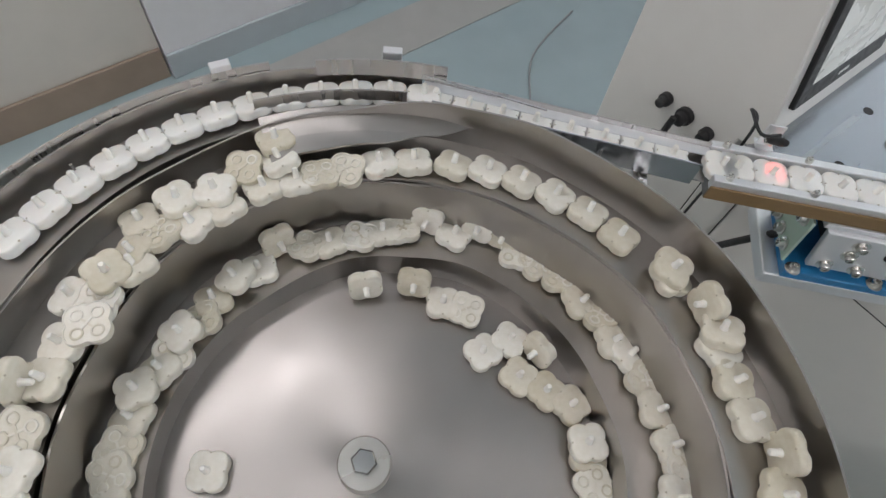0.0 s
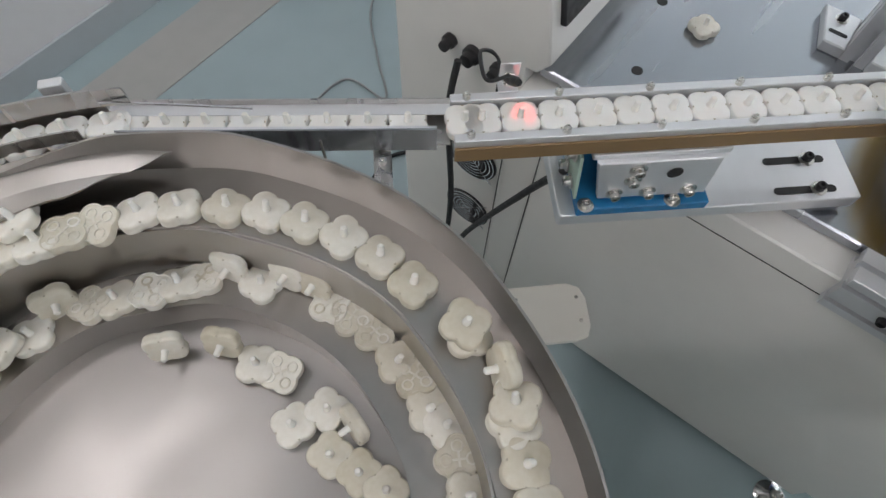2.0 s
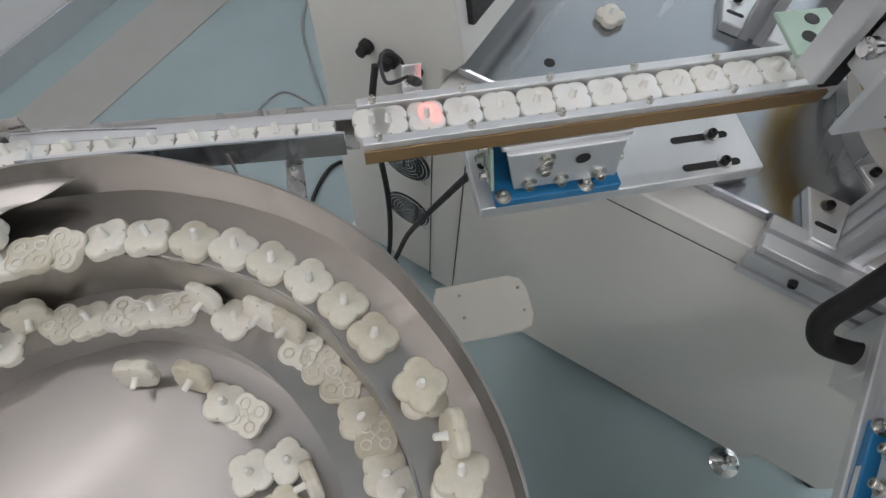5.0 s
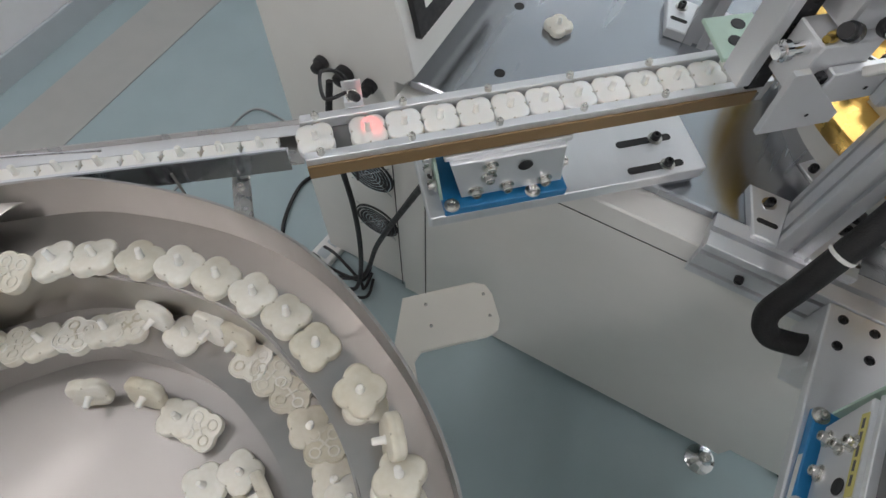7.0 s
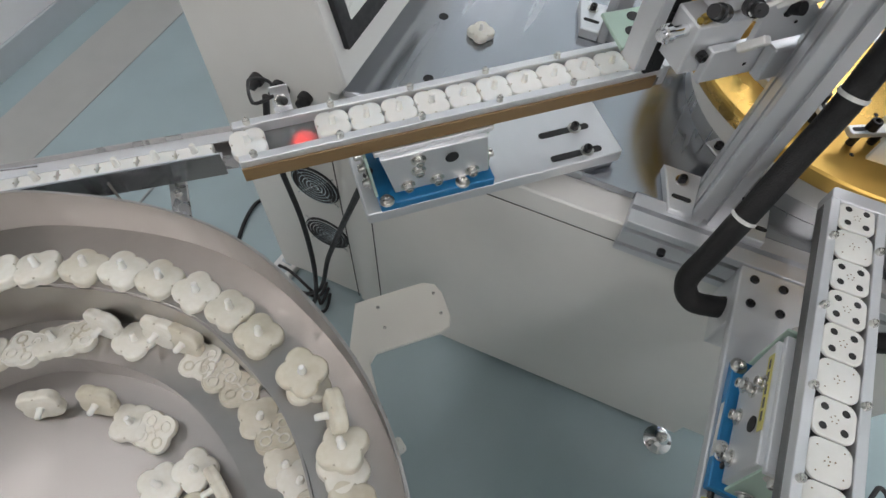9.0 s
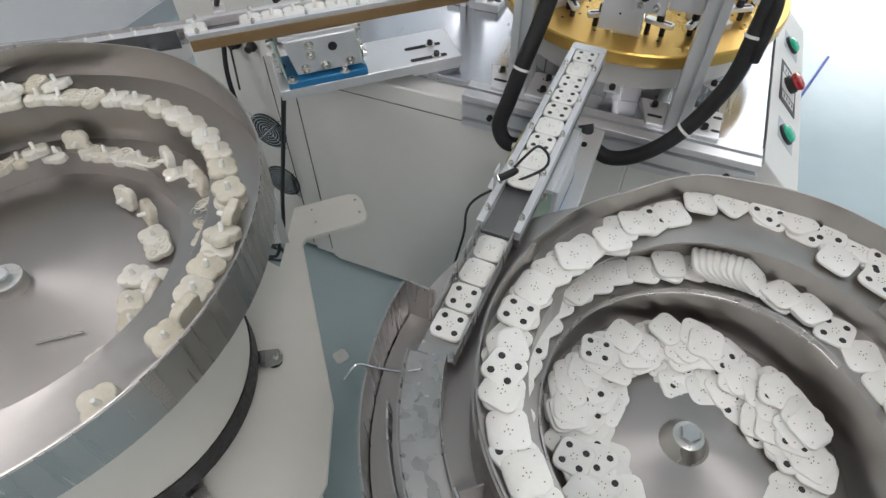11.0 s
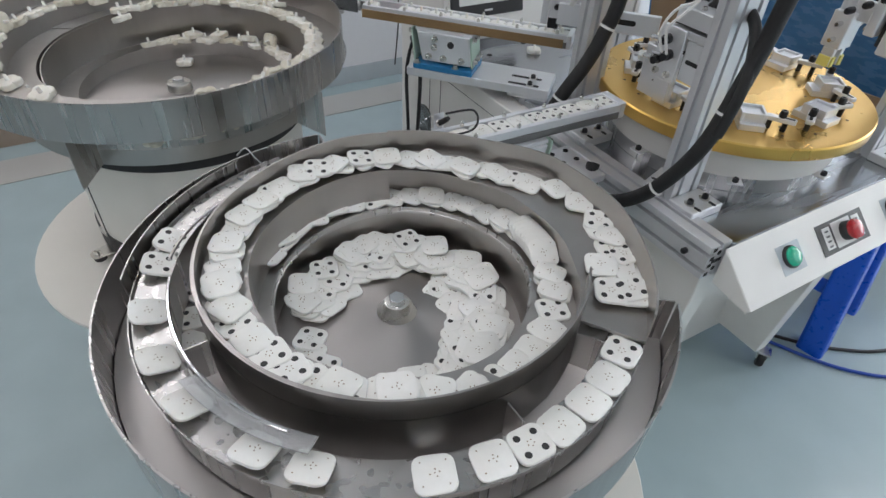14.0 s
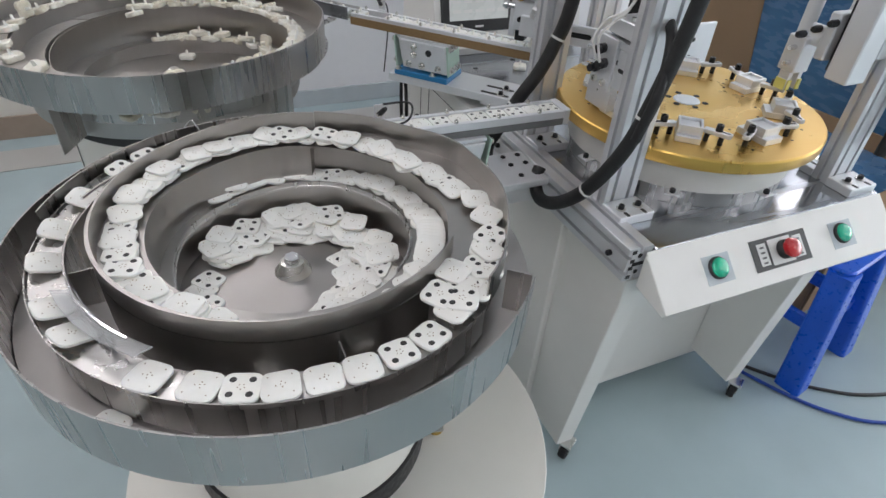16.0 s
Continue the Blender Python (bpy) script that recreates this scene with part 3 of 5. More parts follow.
def vibrator(m, label):
    v = thing("linear_vibrator", label, "vibrator", m, "linear vibrators")
    pl = [(0.012, 0.0), (0.150, 0.0), (0.142, 0.077), (-0.006, 0.077)]
    fm = pose(0, 0, 0, 90, 0, 0)
    part("front_plate", prism(pl, 0.010, 0.020, 0.0015, fm), ALU, v, "pale slanted front plate")
    part("back_plate", prism(pl, -0.080, -0.070, 0.0015, fm), ALU, v)
    part("core", box(0.03, 0.125, -0.009, 0.069, 0.012, 0.07, 0.002), DARK, v)
    part("top_block", box(-0.012, 0.150, -0.014, 0.072, 0.0772, 0.0858, 0.001), ALU, v, "top clamping block")
    for x, l in ((-0.014, -0.012), (0.152, -0.010)):
        part("spring_plate", at(box(-0.002, 0.002, -0.012, 0.072, -0.01, 0.080, 0.0005), pose(x, 0, 0, 0, -7, 0)), MINT, v, "pale green spring plate")
        for y in (0.004, 0.03, 0.056):
            for z in (0.008, 0.068):
                screw(v, x + (0.004 if x > 0 else -0.004) - z * 0.12, y, z, SCREW_M, (0, 90 if x > 0 else -90, 0), True)
    part("blue_base", box(-0.012, 0.158, -0.030, 0.078, -0.024, -0.008, 0.0015), BLUE, v, "blue painted base")
    hole = lathe([(0, 0), (0.0095, 0), (0.0095, 0.0012), (0, 0.0012)], 20)
    part("cable_hole", at(hole, pose(0.092, -0.0204, 0.052, 90, 0, 0)), DARK, v, "flat dark disc for the shade in a round hole")
    for x, z in ((0.045, 0.062), (0.045, 0.040), (0.030, 0.012), (0.072, 0.012), (0.124, 0.012)):
        screw(v, x, -0.020, z, SCREW_M, (90, 0, 0), True)
    for x in (-0.002, 0.11):
        screw(v, x, -0.024, -0.008, SCREW_M, (0, 0, 0), True)
    return v


RAIL1 = pose(0, -0.0275, 1.0)
rail_one = linear_rail(RAIL1, -0.012, 0.553, [0.006 + 0.1037 * i for i in range(6)], "long aluminium feed rail with screwed side bars")
part("phenolic_strip", box(-0.012, 0.545, -0.0362, -0.0332, -0.033, -0.011, 0.0006), BAKE, rail_one, "brown laminate strip")
vib1 = vibrator(pose(0.158, -0.052, 0.880), "aluminium linear vibrator with a blue base")
part("base_plate", prism(rounded(0.405, 0.125, 0.004, 2, 0.170, 0.034), -0.048, -0.0245, 0.0015), ALU, vib1, "thick milled base plate")
for y in (0.035, -0.012):
    part("slot", prism(rounded(0.085, 0.011, 0.005, 3, 0.300, y), -0.0245, -0.0236, 0), DARK, vib1, "flat dark strip for the shade in a long slot")
    screw(vib1, 0.318, y, -0.0236, SCREW_B, washer=True)
part("support", box(0.26, 0.37, -0.02, 0.09, -0.060, -0.0485, 0.001), ALU, vib1)

# tip at the far end of rail two; its x runs from the machine back to bowl two
RAIL2 = ROOM @ pose(0.0, -0.724, 0.973, 0, 0, 178.6)
rail_two = linear_rail(RAIL2, -0.225, 0.262, [-0.163 + 0.0995 * i for i in range(5)], "aluminium feed rail with screwed side bars, full of dotted tiles")
part("nose", prism(rounded(0.02, 0.066, 0.006, 4, -0.232, 0), -0.034, 0.0, 0.001), ALU_ANOD, rail_two)
vib2 = vibrator(ROOM @ pose(0.0, -0.696, 0.853, 0, 0, 178.6) @ pose(-0.02, 0, 0), "aluminium linear vibrator with a blue base and a yellow label")
part("label_plate", box(0.012, 0.105, -0.0212, -0.0205, 0.066, 0.078, 0), LABELY, vib2, "yellow printed label")
for i in range(5):
    part("print_bar", box(0.018 + i * 0.016, 0.030 + i * 0.016, -0.0216, -0.0213, 0.070, 0.074, 0), LABELB, vib2)
part("paper_label", box(0.05, 0.12, -0.0305, -0.0300, -0.020, -0.011, 0), LABELW, vib2)
plate2 = thing("support_plate", "wide aluminium support plate with socket screws", "plate", ROOM)
part("plate", box(-0.27, 0.189, -0.80, -0.660, 0.810, 0.8285, 0.002), ALU, plate2)
part("angle", box(0.10, 0.189, -0.745, -0.66, 0.735, 0.8125, 0.002), ALU, plate2)
for x in (0.185, 0.145):
    for y in (-0.68, -0.72, -0.77):
        screw(plate2, x - 0.015, y, 0.828, SCREW_B).scale = (1, 1, 0.4)
part("post", box(-0.24, -0.19, -0.72, -0.66, 0.461, 0.8115, 0.002), ALU_ANOD, plate2)

# straight track between bowl one and rail one
def straight_track():
    p0, p1 = Vector((-0.384, -0.004, 1.0)), Vector((-0.014, -0.0265, 1.0))
    L = (p1 - p0).length
    a = math.degrees(math.atan2(p1.y - p0.y, p1.x - p0.x))
    t = thing("straight_track", "bent sheet steel track carrying white tiles", "feed track", pose(p0.x, p0.y, 0.998, 0, 0, a))
    part("bottom", box(0, L, -0.022, 0.022, -0.020, -0.018, 0), STEEL, t)
    part("back_side", box(0, L, 0.022, 0.024, -0.020, 0.004, 0), STEEL, t)
    part("front_side", box(0.02, L - 0.015, -0.024, -0.022, -0.026, 0.010, 0), STEEL_SHINY, t, "bright front strip")
    part("cover_strip", box(0.0, L, 0.0075, 0.0218, -0.0045, -0.0030, 0), ALU, t, "folded top strip")
    part("cover_strip", box(0.02, L - 0.015, -0.0218, -0.0085, -0.0045, -0.0030, 0), ALU, t, "folded top strip")
    part("cover_wire", sweep([(0.0, 0.01, 0.016), (0.08, 0.008, 0.014), (0.16, 0.004, 0.012)], 0.0016, 6), CHROME, t)
    arm = thing("track_bracket", "flat steel bracket holding the straight track to the bowl wall", "bracket", pose(-0.091, -0.050, 0.966))
    part("bar", prism(rounded(0.020, 0.120, 0.004, 3, 0, -0.040), -0.006, 0.0, 0.001), STEEL, arm)
    part("foot_lug", box(-0.014, 0.014, -0.110, -0.098, -0.040, -0.006, 0.001), STEEL, arm)
    screw(arm, 0.0, -0.008, 0.0, SCREW_S)
    return p0, p1, a


TR0, TR1, TRA = straight_track()


# ---- sensors ----
def sensor(m, label, cable):
    s = thing("optical_sensor", label, "sensor", m, "sensors")
    part("bracket", join(box(-0.010, 0.012, 0.0, 0.002, 0, 0.034, 0.0005), box(-0.010, 0.012, -0.008, 0.010, -0.0015, 0.0005, 0)), ALU, s, "bent sheet bracket")
    part("barrel", at(lathe([(0, 0), (0.0055, 0), (0.0055, 0.026), (0.004, 0.034), (0, 0.036)], 14), pose(0, -0.003, 0.014, 48, 12, 0)), RUBBER, s, "black sensor barrel", True)
    part("nut", at(prism(disc(0.0085, 6), 0, 0.005, 0.0008), pose(0, -0.003, 0.014, 48, 12, 0)), ZINC, s)
    part("cable", sweep(curve(cable), 0.0022, 6), RUBBER, s, "black sensor cable", True)
    return s


sensor(pose(0.052, 0.010, 1.002), "small black optical sensor on a bent bracket", [(-0.006, -0.025, 0.044), (-0.03, -0.03, 0.045), (-0.028, 0.025, 0.03), (0.0, 0.04, -0.02), (-0.01, 0.03, -0.20)])
sensor(ROOM @ pose(-0.185, -0.688, 0.972), "small black optical sensor on a bent bracket", [(0.0, -0.025, 0.045), (0.05, -0.045, 0.05), (0.04, -0.06, 0.02), (0.005, 0.035, -0.05), (0.0, 0.05, -0.14), (-0.08, 0.05, -0.20)])


def red_beam(name, eye, target):
    """The sensor's own red light on the tile below it."""
    l = bpy.data.lights.new(name, "SPOT")
    l.energy, l.color, l.spot_size, l.spot_blend, l.shadow_soft_size = 0.10, (1.0, 0.05, 0.04), radians(38), 0.6, 0.002
    ob = new(name, l)
    ob.matrix_basis = look(eye, target)


red_beam("sensor_beam", (0.064, 0.002, 1.030), (0.068, -0.028, 0.99))
red_beam("sensor_beam", ROOM @ Vector((-0.185, -0.681, 1.002)), ROOM @ Vector((-0.187, -0.711, 0.962)))


# ---- the assembly machine ----
def profile_bar(w, h, grooves_w, grooves_h):
    """Outline of a slotted aluminium profile, with a groove every 40 mm."""
    def edge(n, length):
        pts = []
        deep = min(0.012, 0.22 * min(w, h))
        for k in range(n):
            c = -length / 2 + length * (k + 0.5) / n
            pts += [(c - 0.0045, 0), (c - 0.0045, -deep), (c + 0.0045, -deep), (c + 0.0045, 0)]
        return pts
    out = []
    for (n, length, off, ang) in ((grooves_w, w, h / 2, 0), (grooves_h, h, w / 2, -90), (grooves_w, w, h / 2, 180), (grooves_h, h, w / 2, 90)):
        c, s = math.cos(radians(ang)), math.sin(radians(ang))
        for x, y in [(-length / 2 + 0.001, 0)] + edge(n, length) + [(length / 2 - 0.001, 0)]:
            out.append((x * c - (y + off) * s, x * s + (y + off) * c))
    return out


def machine():
    cab = thing("machine_cabinet", "white steel machine cabinet on castors", "cabinet", ROOM)
    part("body", box(0.206, 0.92, -0.86, -0.035, 0.050, 0.798, 0.003), WHITE, cab, "white sheet steel body")
    part("plinth", box(0.215, 0.92, -0.855, -0.04, 0.030, 0.0495, 0.002), WHITE, cab)
    for x in (0.222, 0.865):
        part("front_leg", prism([(-1.02, 0.07), (-0.861, 0.07), (-0.861, 0.73), (-1.08, 0.73), (-1.08, 0.66)], x, x + 0.055, 0.002, Matrix(((0, 0, 1, 0), (1, 0, 0, 0), (0, 1, 0, 0), (0, 0, 0, 1)))), WHITE, cab, "white folded front leg")
    part("apron", box(0.281, 0.864, -1.06, -0.861, 0.62, 0.73, 0.002), WHITE, cab)
    for u in (-0.035, 0.035):
        part("seam", box(0.2050, 0.2065, -u - 0.001, -u + 0.001, 0.09, 0.79, 0), DARK, cab, "dark panel seam")
    part("seam", box(0.2245, 0.2249, -0.962, -0.960, 0.12, 0.72, 0), DARK, cab)
    part("seam", box(0.2050, 0.2065, -0.85, -0.06, 0.748, 0.7495, 0), DARK, cab, "dark panel seam")
    part("filler_panel", box(0.214, 0.80, -0.0345, 0.0355, 0.05, 0.792, 0.002), WHITE, cab, "narrow white filler panel")
    tab = thing("table_top", "polished steel machine table top", "table top", ROOM)
    part("plate", prism(rounded(0.675, 1.13, 0.012, 4, 0.5925, -0.535), 0.80, 0.82, 0.003), STEEL_SHINY, tab, "polished steel plate")
    for x, y in ((0.34, -0.10), (0.50, -0.06), (0.31, -0.30), (0.85, -0.20)):
        part("bolt_hole", lathe([(0, 0.8206), (0.009, 0.8206), (0.009, 0.8201), (0, 0.8201)], 16, m=pose(x, y, 0)), DARK, tab)
    # sloped console
    con = thing("control_console", "white sloped control console with push buttons", "control panel", ROOM)
    yz = [(-1.102, 0.822), (-1.197, 0.735), (-1.190, 0.722), (-1.102, 0.735)]
    swap = Matrix(((0, 0, 1, 0), (1, 0, 0, 0), (0, 1, 0, 0), (0, 0, 0, 1)))
    part("housing", prism(yz, 0.225, 0.925, 0.002, swap), WHITE, con, "white sloped housing")
    slope = math.degrees(math.atan2(0.087, 0.095))

    def on_panel(x, s, h=0.0):
        f = Vector((0, -0.095, -0.087)).normalized()
        n = Vector((0, -0.087, 0.095)).normalized()
        p = Vector((x, -1.102, 0.822)) + f * s + n * h
        return pose(*p, slope, 0, 0)
    for x in (0.385, 0.757):
        # A darker plate on the panel paints a recess's shade.
        part("recess", at(box(-0.036, 0.036, -0.030, 0.030, -0.012, 0.0008, 0), on_panel(x, 0.068)), SKIRT, con, "grey plate painted as a shaded recess")
        part("bezel", at(lathe([(0, 0), (0.0235, 0), (0.0235, 0.005), (0.021, 0.007), (0, 0.007)], 32), on_panel(x - 0.002, 0.066, 0.0008)), RUBBER, con, "black button ring", True)
        part("button", at(lathe([(0, 0.007), (0.0205, 0.007), (0.0203, 0.010), (0.017, 0.0135), (0.010, 0.0150), (0, 0.0155)], 32), on_panel(x - 0.002, 0.066, 0.0008)), GREEN, con, "green push button", True)
    part("plaque", at(box(-0.086, 0.078, -0.034, 0.034, 0.0002, 0.0014, 0), on_panel(0.568, 0.066)), PIP, con, "black legend plate")
    part("plaque_field", at(box(-0.036, 0.030, -0.028, 0.028, 0.0014, 0.0018, 0), on_panel(0.568, 0.066)), LABELW, con)
    for sx in (-0.056, 0.050):
        part("plaque_field", at(box(sx - 0.013, sx + 0.013, -0.024, 0.024, 0.0014, 0.0018, 0), on_panel(0.568, 0.066)), LABELW, con)
        for k in range(4):
            part("print_bar", at(box(sx - 0.006, sx + 0.006, -0.020 + k * 0.011, -0.016 + k * 0.011, 0.0018, 0.0021, 0), on_panel(0.568, 0.066)), LABELB, con)
    part("stop_collar", at(lathe([(0, 0), (0.021, 0), (0.021, 0.010), (0.016, 0.016), (0, 0.016)], 28), on_panel(0.572, 0.066, 0.0018)), RUBBER, con, "black collar", True)
    part("stop_button", at(lathe([(0, 0.014), (0.020, 0.016), (0.022, 0.021), (0.020, 0.027), (0.012, 0.030), (0, 0.031)], 32), on_panel(0.572, 0.066, 0.0018)), RED, con, "red mushroom emergency stop", True)
    # castors and feet
    for x, y in ((0.26, -1.02), (0.905, -1.03), (0.25, -0.12), (0.89, -0.12)):
        c = thing("castor", "small swivel castor with a black wheel", "castor", ROOM @ pose(x, y, 0, 0, 0, 30), "castors")
        part("wheel", at(lathe([(0, -0.011), (0.024, -0.011), (0.027, -0.007), (0.027, 0.007), (0.024, 0.011), (0, 0.011)], 24), pose(0, 0, 0.027, 90, 0, 0)), RUBBER, c, "black wheel", True)
        part("fork", join(box(-0.012, 0.012, 0.0125, 0.0155, 0.02, 0.062, 0.001), box(-0.012, 0.012, -0.0155, -0.0125, 0.02, 0.062, 0.001), box(-0.022, 0.022, -0.02, 0.02, 0.0625, 0.0695, 0.001)), ZINC, c)
        part("brake_lever", at(box(0, 0.045, -0.010, 0.010, 0.0, 0.004, 0.001), pose(0.012, 0, 0.045, 0, 25, 0)), CHROME, c)
    for x, y in ((0.188, -0.835), (0.85, -0.80)):
        leveling_foot(ROOM @ pose(x, y, 0), 0.055, "leveling feet")
    # side profile beam
    beam = thing("profile_beam", "slotted aluminium profile beam bolted to the machine side", "profile beam", ROOM)
    part("bar", at(prism(profile_bar(0.058, 0.080, 1, 2), 0, 0.605, 0), Matrix.Translation((0.190 + 0.029, -1.095, 0.791)) @ Matrix.Rotation(radians(-90), 4, "X")), ALU_ANOD, beam, "slotted aluminium bar")
    for y in (-0.556, -0.70, -0.86, -1.045):
        screw(beam, 0.1895, y, 0.791, SCREW_B, (0, -90, 0))
    # Thin dark pieces on the end face paint the shade of its open chambers.
    for z in (0.771, 0.811):
        part("end_bore", lathe([(0, 0), (0.0055, 0), (0.0055, 0.0006), (0, 0.0006)], 16, m=pose(0.219, -1.0951, z, 90, 0, 0)), DARK, beam, "flat dark disc for the shade in the core bore")
        for dz in (-0.011, 0.011):
            part("end_hollow", box(0.198, 0.2085, -1.0957, -1.0951, z + dz - 0.0045, z + dz + 0.0045, 0), DARK, beam, "flat dark patch for the shade in a hollow chamber")
    part("end_hollow", box(0.205, 0.233, -1.0957, -1.0951, 0.7865, 0.7955, 0), DARK, beam, "flat dark patch for the shade in a hollow chamber")
    return cab


def post(x, y, h, m, slot_side=1):
    p = thing("profile_post", "upright slotted aluminium post on a thick foot plate", "post", m @ pose(x, y, 0.82), "upright posts")
    part("bar", prism(profile_bar(0.08, 0.04, 2, 1), 0.0, h, 0), ALU_ANOD, p, "slotted aluminium bar")
    part("foot_plate", box(-0.045, 0.045, -0.085, -0.0205, 0.0, 0.022, 0.002), ALU, p, "thick foot plate")
    part("foot_plate", prism([(0.040, 0.0205), (0.040, 0.08), (-0.042, 0.055), (-0.042, 0.0205)], 0.0, 0.020, 0.002), ALU, p, "angled foot plate")
    part("slot", prism(rounded(0.008, 0.030, 0.004, 3, -0.015, 0.042), 0.020, 0.0206, 0), DARK, p)
    screw(p, 0.018, 0.048, 0.020, SCREW_B, washer=True)
    for fx in (-0.022, 0.022):
        for fy in (-0.045, -0.070):
            part("slot", prism(rounded(0.008, 0.018, 0.004, 3, fx, fy - 0.006), 0.022, 0.0226, 0), DARK, p)
        screw(p, fx, -0.055, 0.0226, SCREW_B, washer=True)
    return p


machine()
post(0.272, -0.925, 0.75, ROOM)
post(0.272, -0.595, 0.75, ROOM)
post(0.872, -1.005, 0.75, ROOM)
post(0.60, -0.36, 0.75, ROOM)

TC = (0.572, -0.77)   # turntable centre on the machine


def clamp(t, cm):
    part("clamp_arm", at(prism(rounded(0.058, 0.016, 0.004, 3), 0.020, 0.029, 0.001), cm), ALU, t, "aluminium clamp arm")
    part("clamp_slot", at(prism(rounded(0.020, 0.006, 0.0028, 3, 0.015, 0), 0.029, 0.0294, 0), cm), DARK, t)
    for cx, z0 in ((-0.020, 0.0), (0.010, 0.0)):
        part("clamp_stud", at(lathe([(0, 0), (0.0055, 0), (0.0055, 0.018), (0, 0.018)], 10), cm @ pose(cx, 0, 0)), BLACKOX, t)
    s = screw(t, 0, 0, 0, SCREW_B)
    s.matrix_basis = cm @ pose(0.0, 0, 0.0294)
    s.scale = (1.15, 1.15, 1.6)


def turntable():
    t = thing("rotary_table", "gold anodised rotary indexing plate on a steel base", "rotary table", ROOM @ pose(TC[0], TC[1], 0))
    part("base_ring", lathe([(0, 0.8205), (0.262, 0.8205), (0.262, 0.858), (0, 0.858)], 96), STEEL, t, "low steel base ring", True)
    part("white_ring", lathe([(0, 0.8585), (0.268, 0.8585), (0.268, 0.931), (0, 0.931)], 96), WHITE, t, "white ring", True)
    part("gold_plate", lathe([(0, 0.960), (0.309, 0.960), (0.312, 0.957), (0.312, 0.935), (0.310, 0.932), (0, 0.932)], 128), GOLD, t, "gold anodised disc", True)
    part("hub_disc", lathe([(0, 0.9625), (0.030, 0.9625), (0.032, 0.9602), (0, 0.9602)], 32), ALU, t)
    for k in range(6):
        a = radians(60 * k + 15)
        part("hole", lathe([(0, 0.9612), (0.0075, 0.9612), (0.0075, 0.9603), (0, 0.9603)], 12, m=pose(0.043 * math.cos(a), 0.043 * math.sin(a), 0)), DARK, t)
    for k in range(8):
        a = k * 45 + 3
        m = pose(0, 0, 0.9602, 0, 0, a)
        part("lug", at(box(0.262, 0.292, -0.016, 0.016, 0.854, 0.8575, 0.001), pose(0, 0, 0, 0, 0, a)), ALU, t)
        screw(t, 0.281 * math.cos(radians(a)), 0.281 * math.sin(radians(a)), 0.8575, SCREW_B)
        for dx, dy in ((0.16, 0.03), (0.18, 0.05), (0.16, -0.03), (0.25, 0.062), (0.25, -0.062), (0.21, 0.066)):
            part("hole", at(lathe([(0, 0.0004), (0.0032, 0.0004), (0.0032, 0), (0, 0)], 8), m @ pose(dx, dy, 0)), DARK, t)
        # a nest and a clamp, bolted to the plate
        part("nest_base", at(box(0.172, 0.250, -0.026, 0.026, 0, 0.014, 0.001), m), ALU, t, "pale machined nest base")
        part("nest", at(join(box(0.187, 0.238, -0.0255, -0.020, 0.0141, 0.034, 0.0008), box(0.187, 0.238, 0.020, 0.0255, 0.0141, 0.034, 0.0008), box(0.187, 0.1925, -0.0199, 0.0199, 0.0141, 0.0339, 0.0008), box(0.2325, 0.238, -0.0199, 0.0199, 0.0141, 0.0339, 0.0008)), m), ALU, t, "square open part nest")
        part("nest_pocket", at(prism(rounded(0.038, 0.038, 0.004, 3, 0.2125, 0), 0.0145, 0.0285, 0), m), ALU, t)
        for sy, turn in ((1, 72), (-1, -65)):
            clamp(t, m @ pose(0.226, sy * 0.056, 0, 0, 0, turn))


turntable()


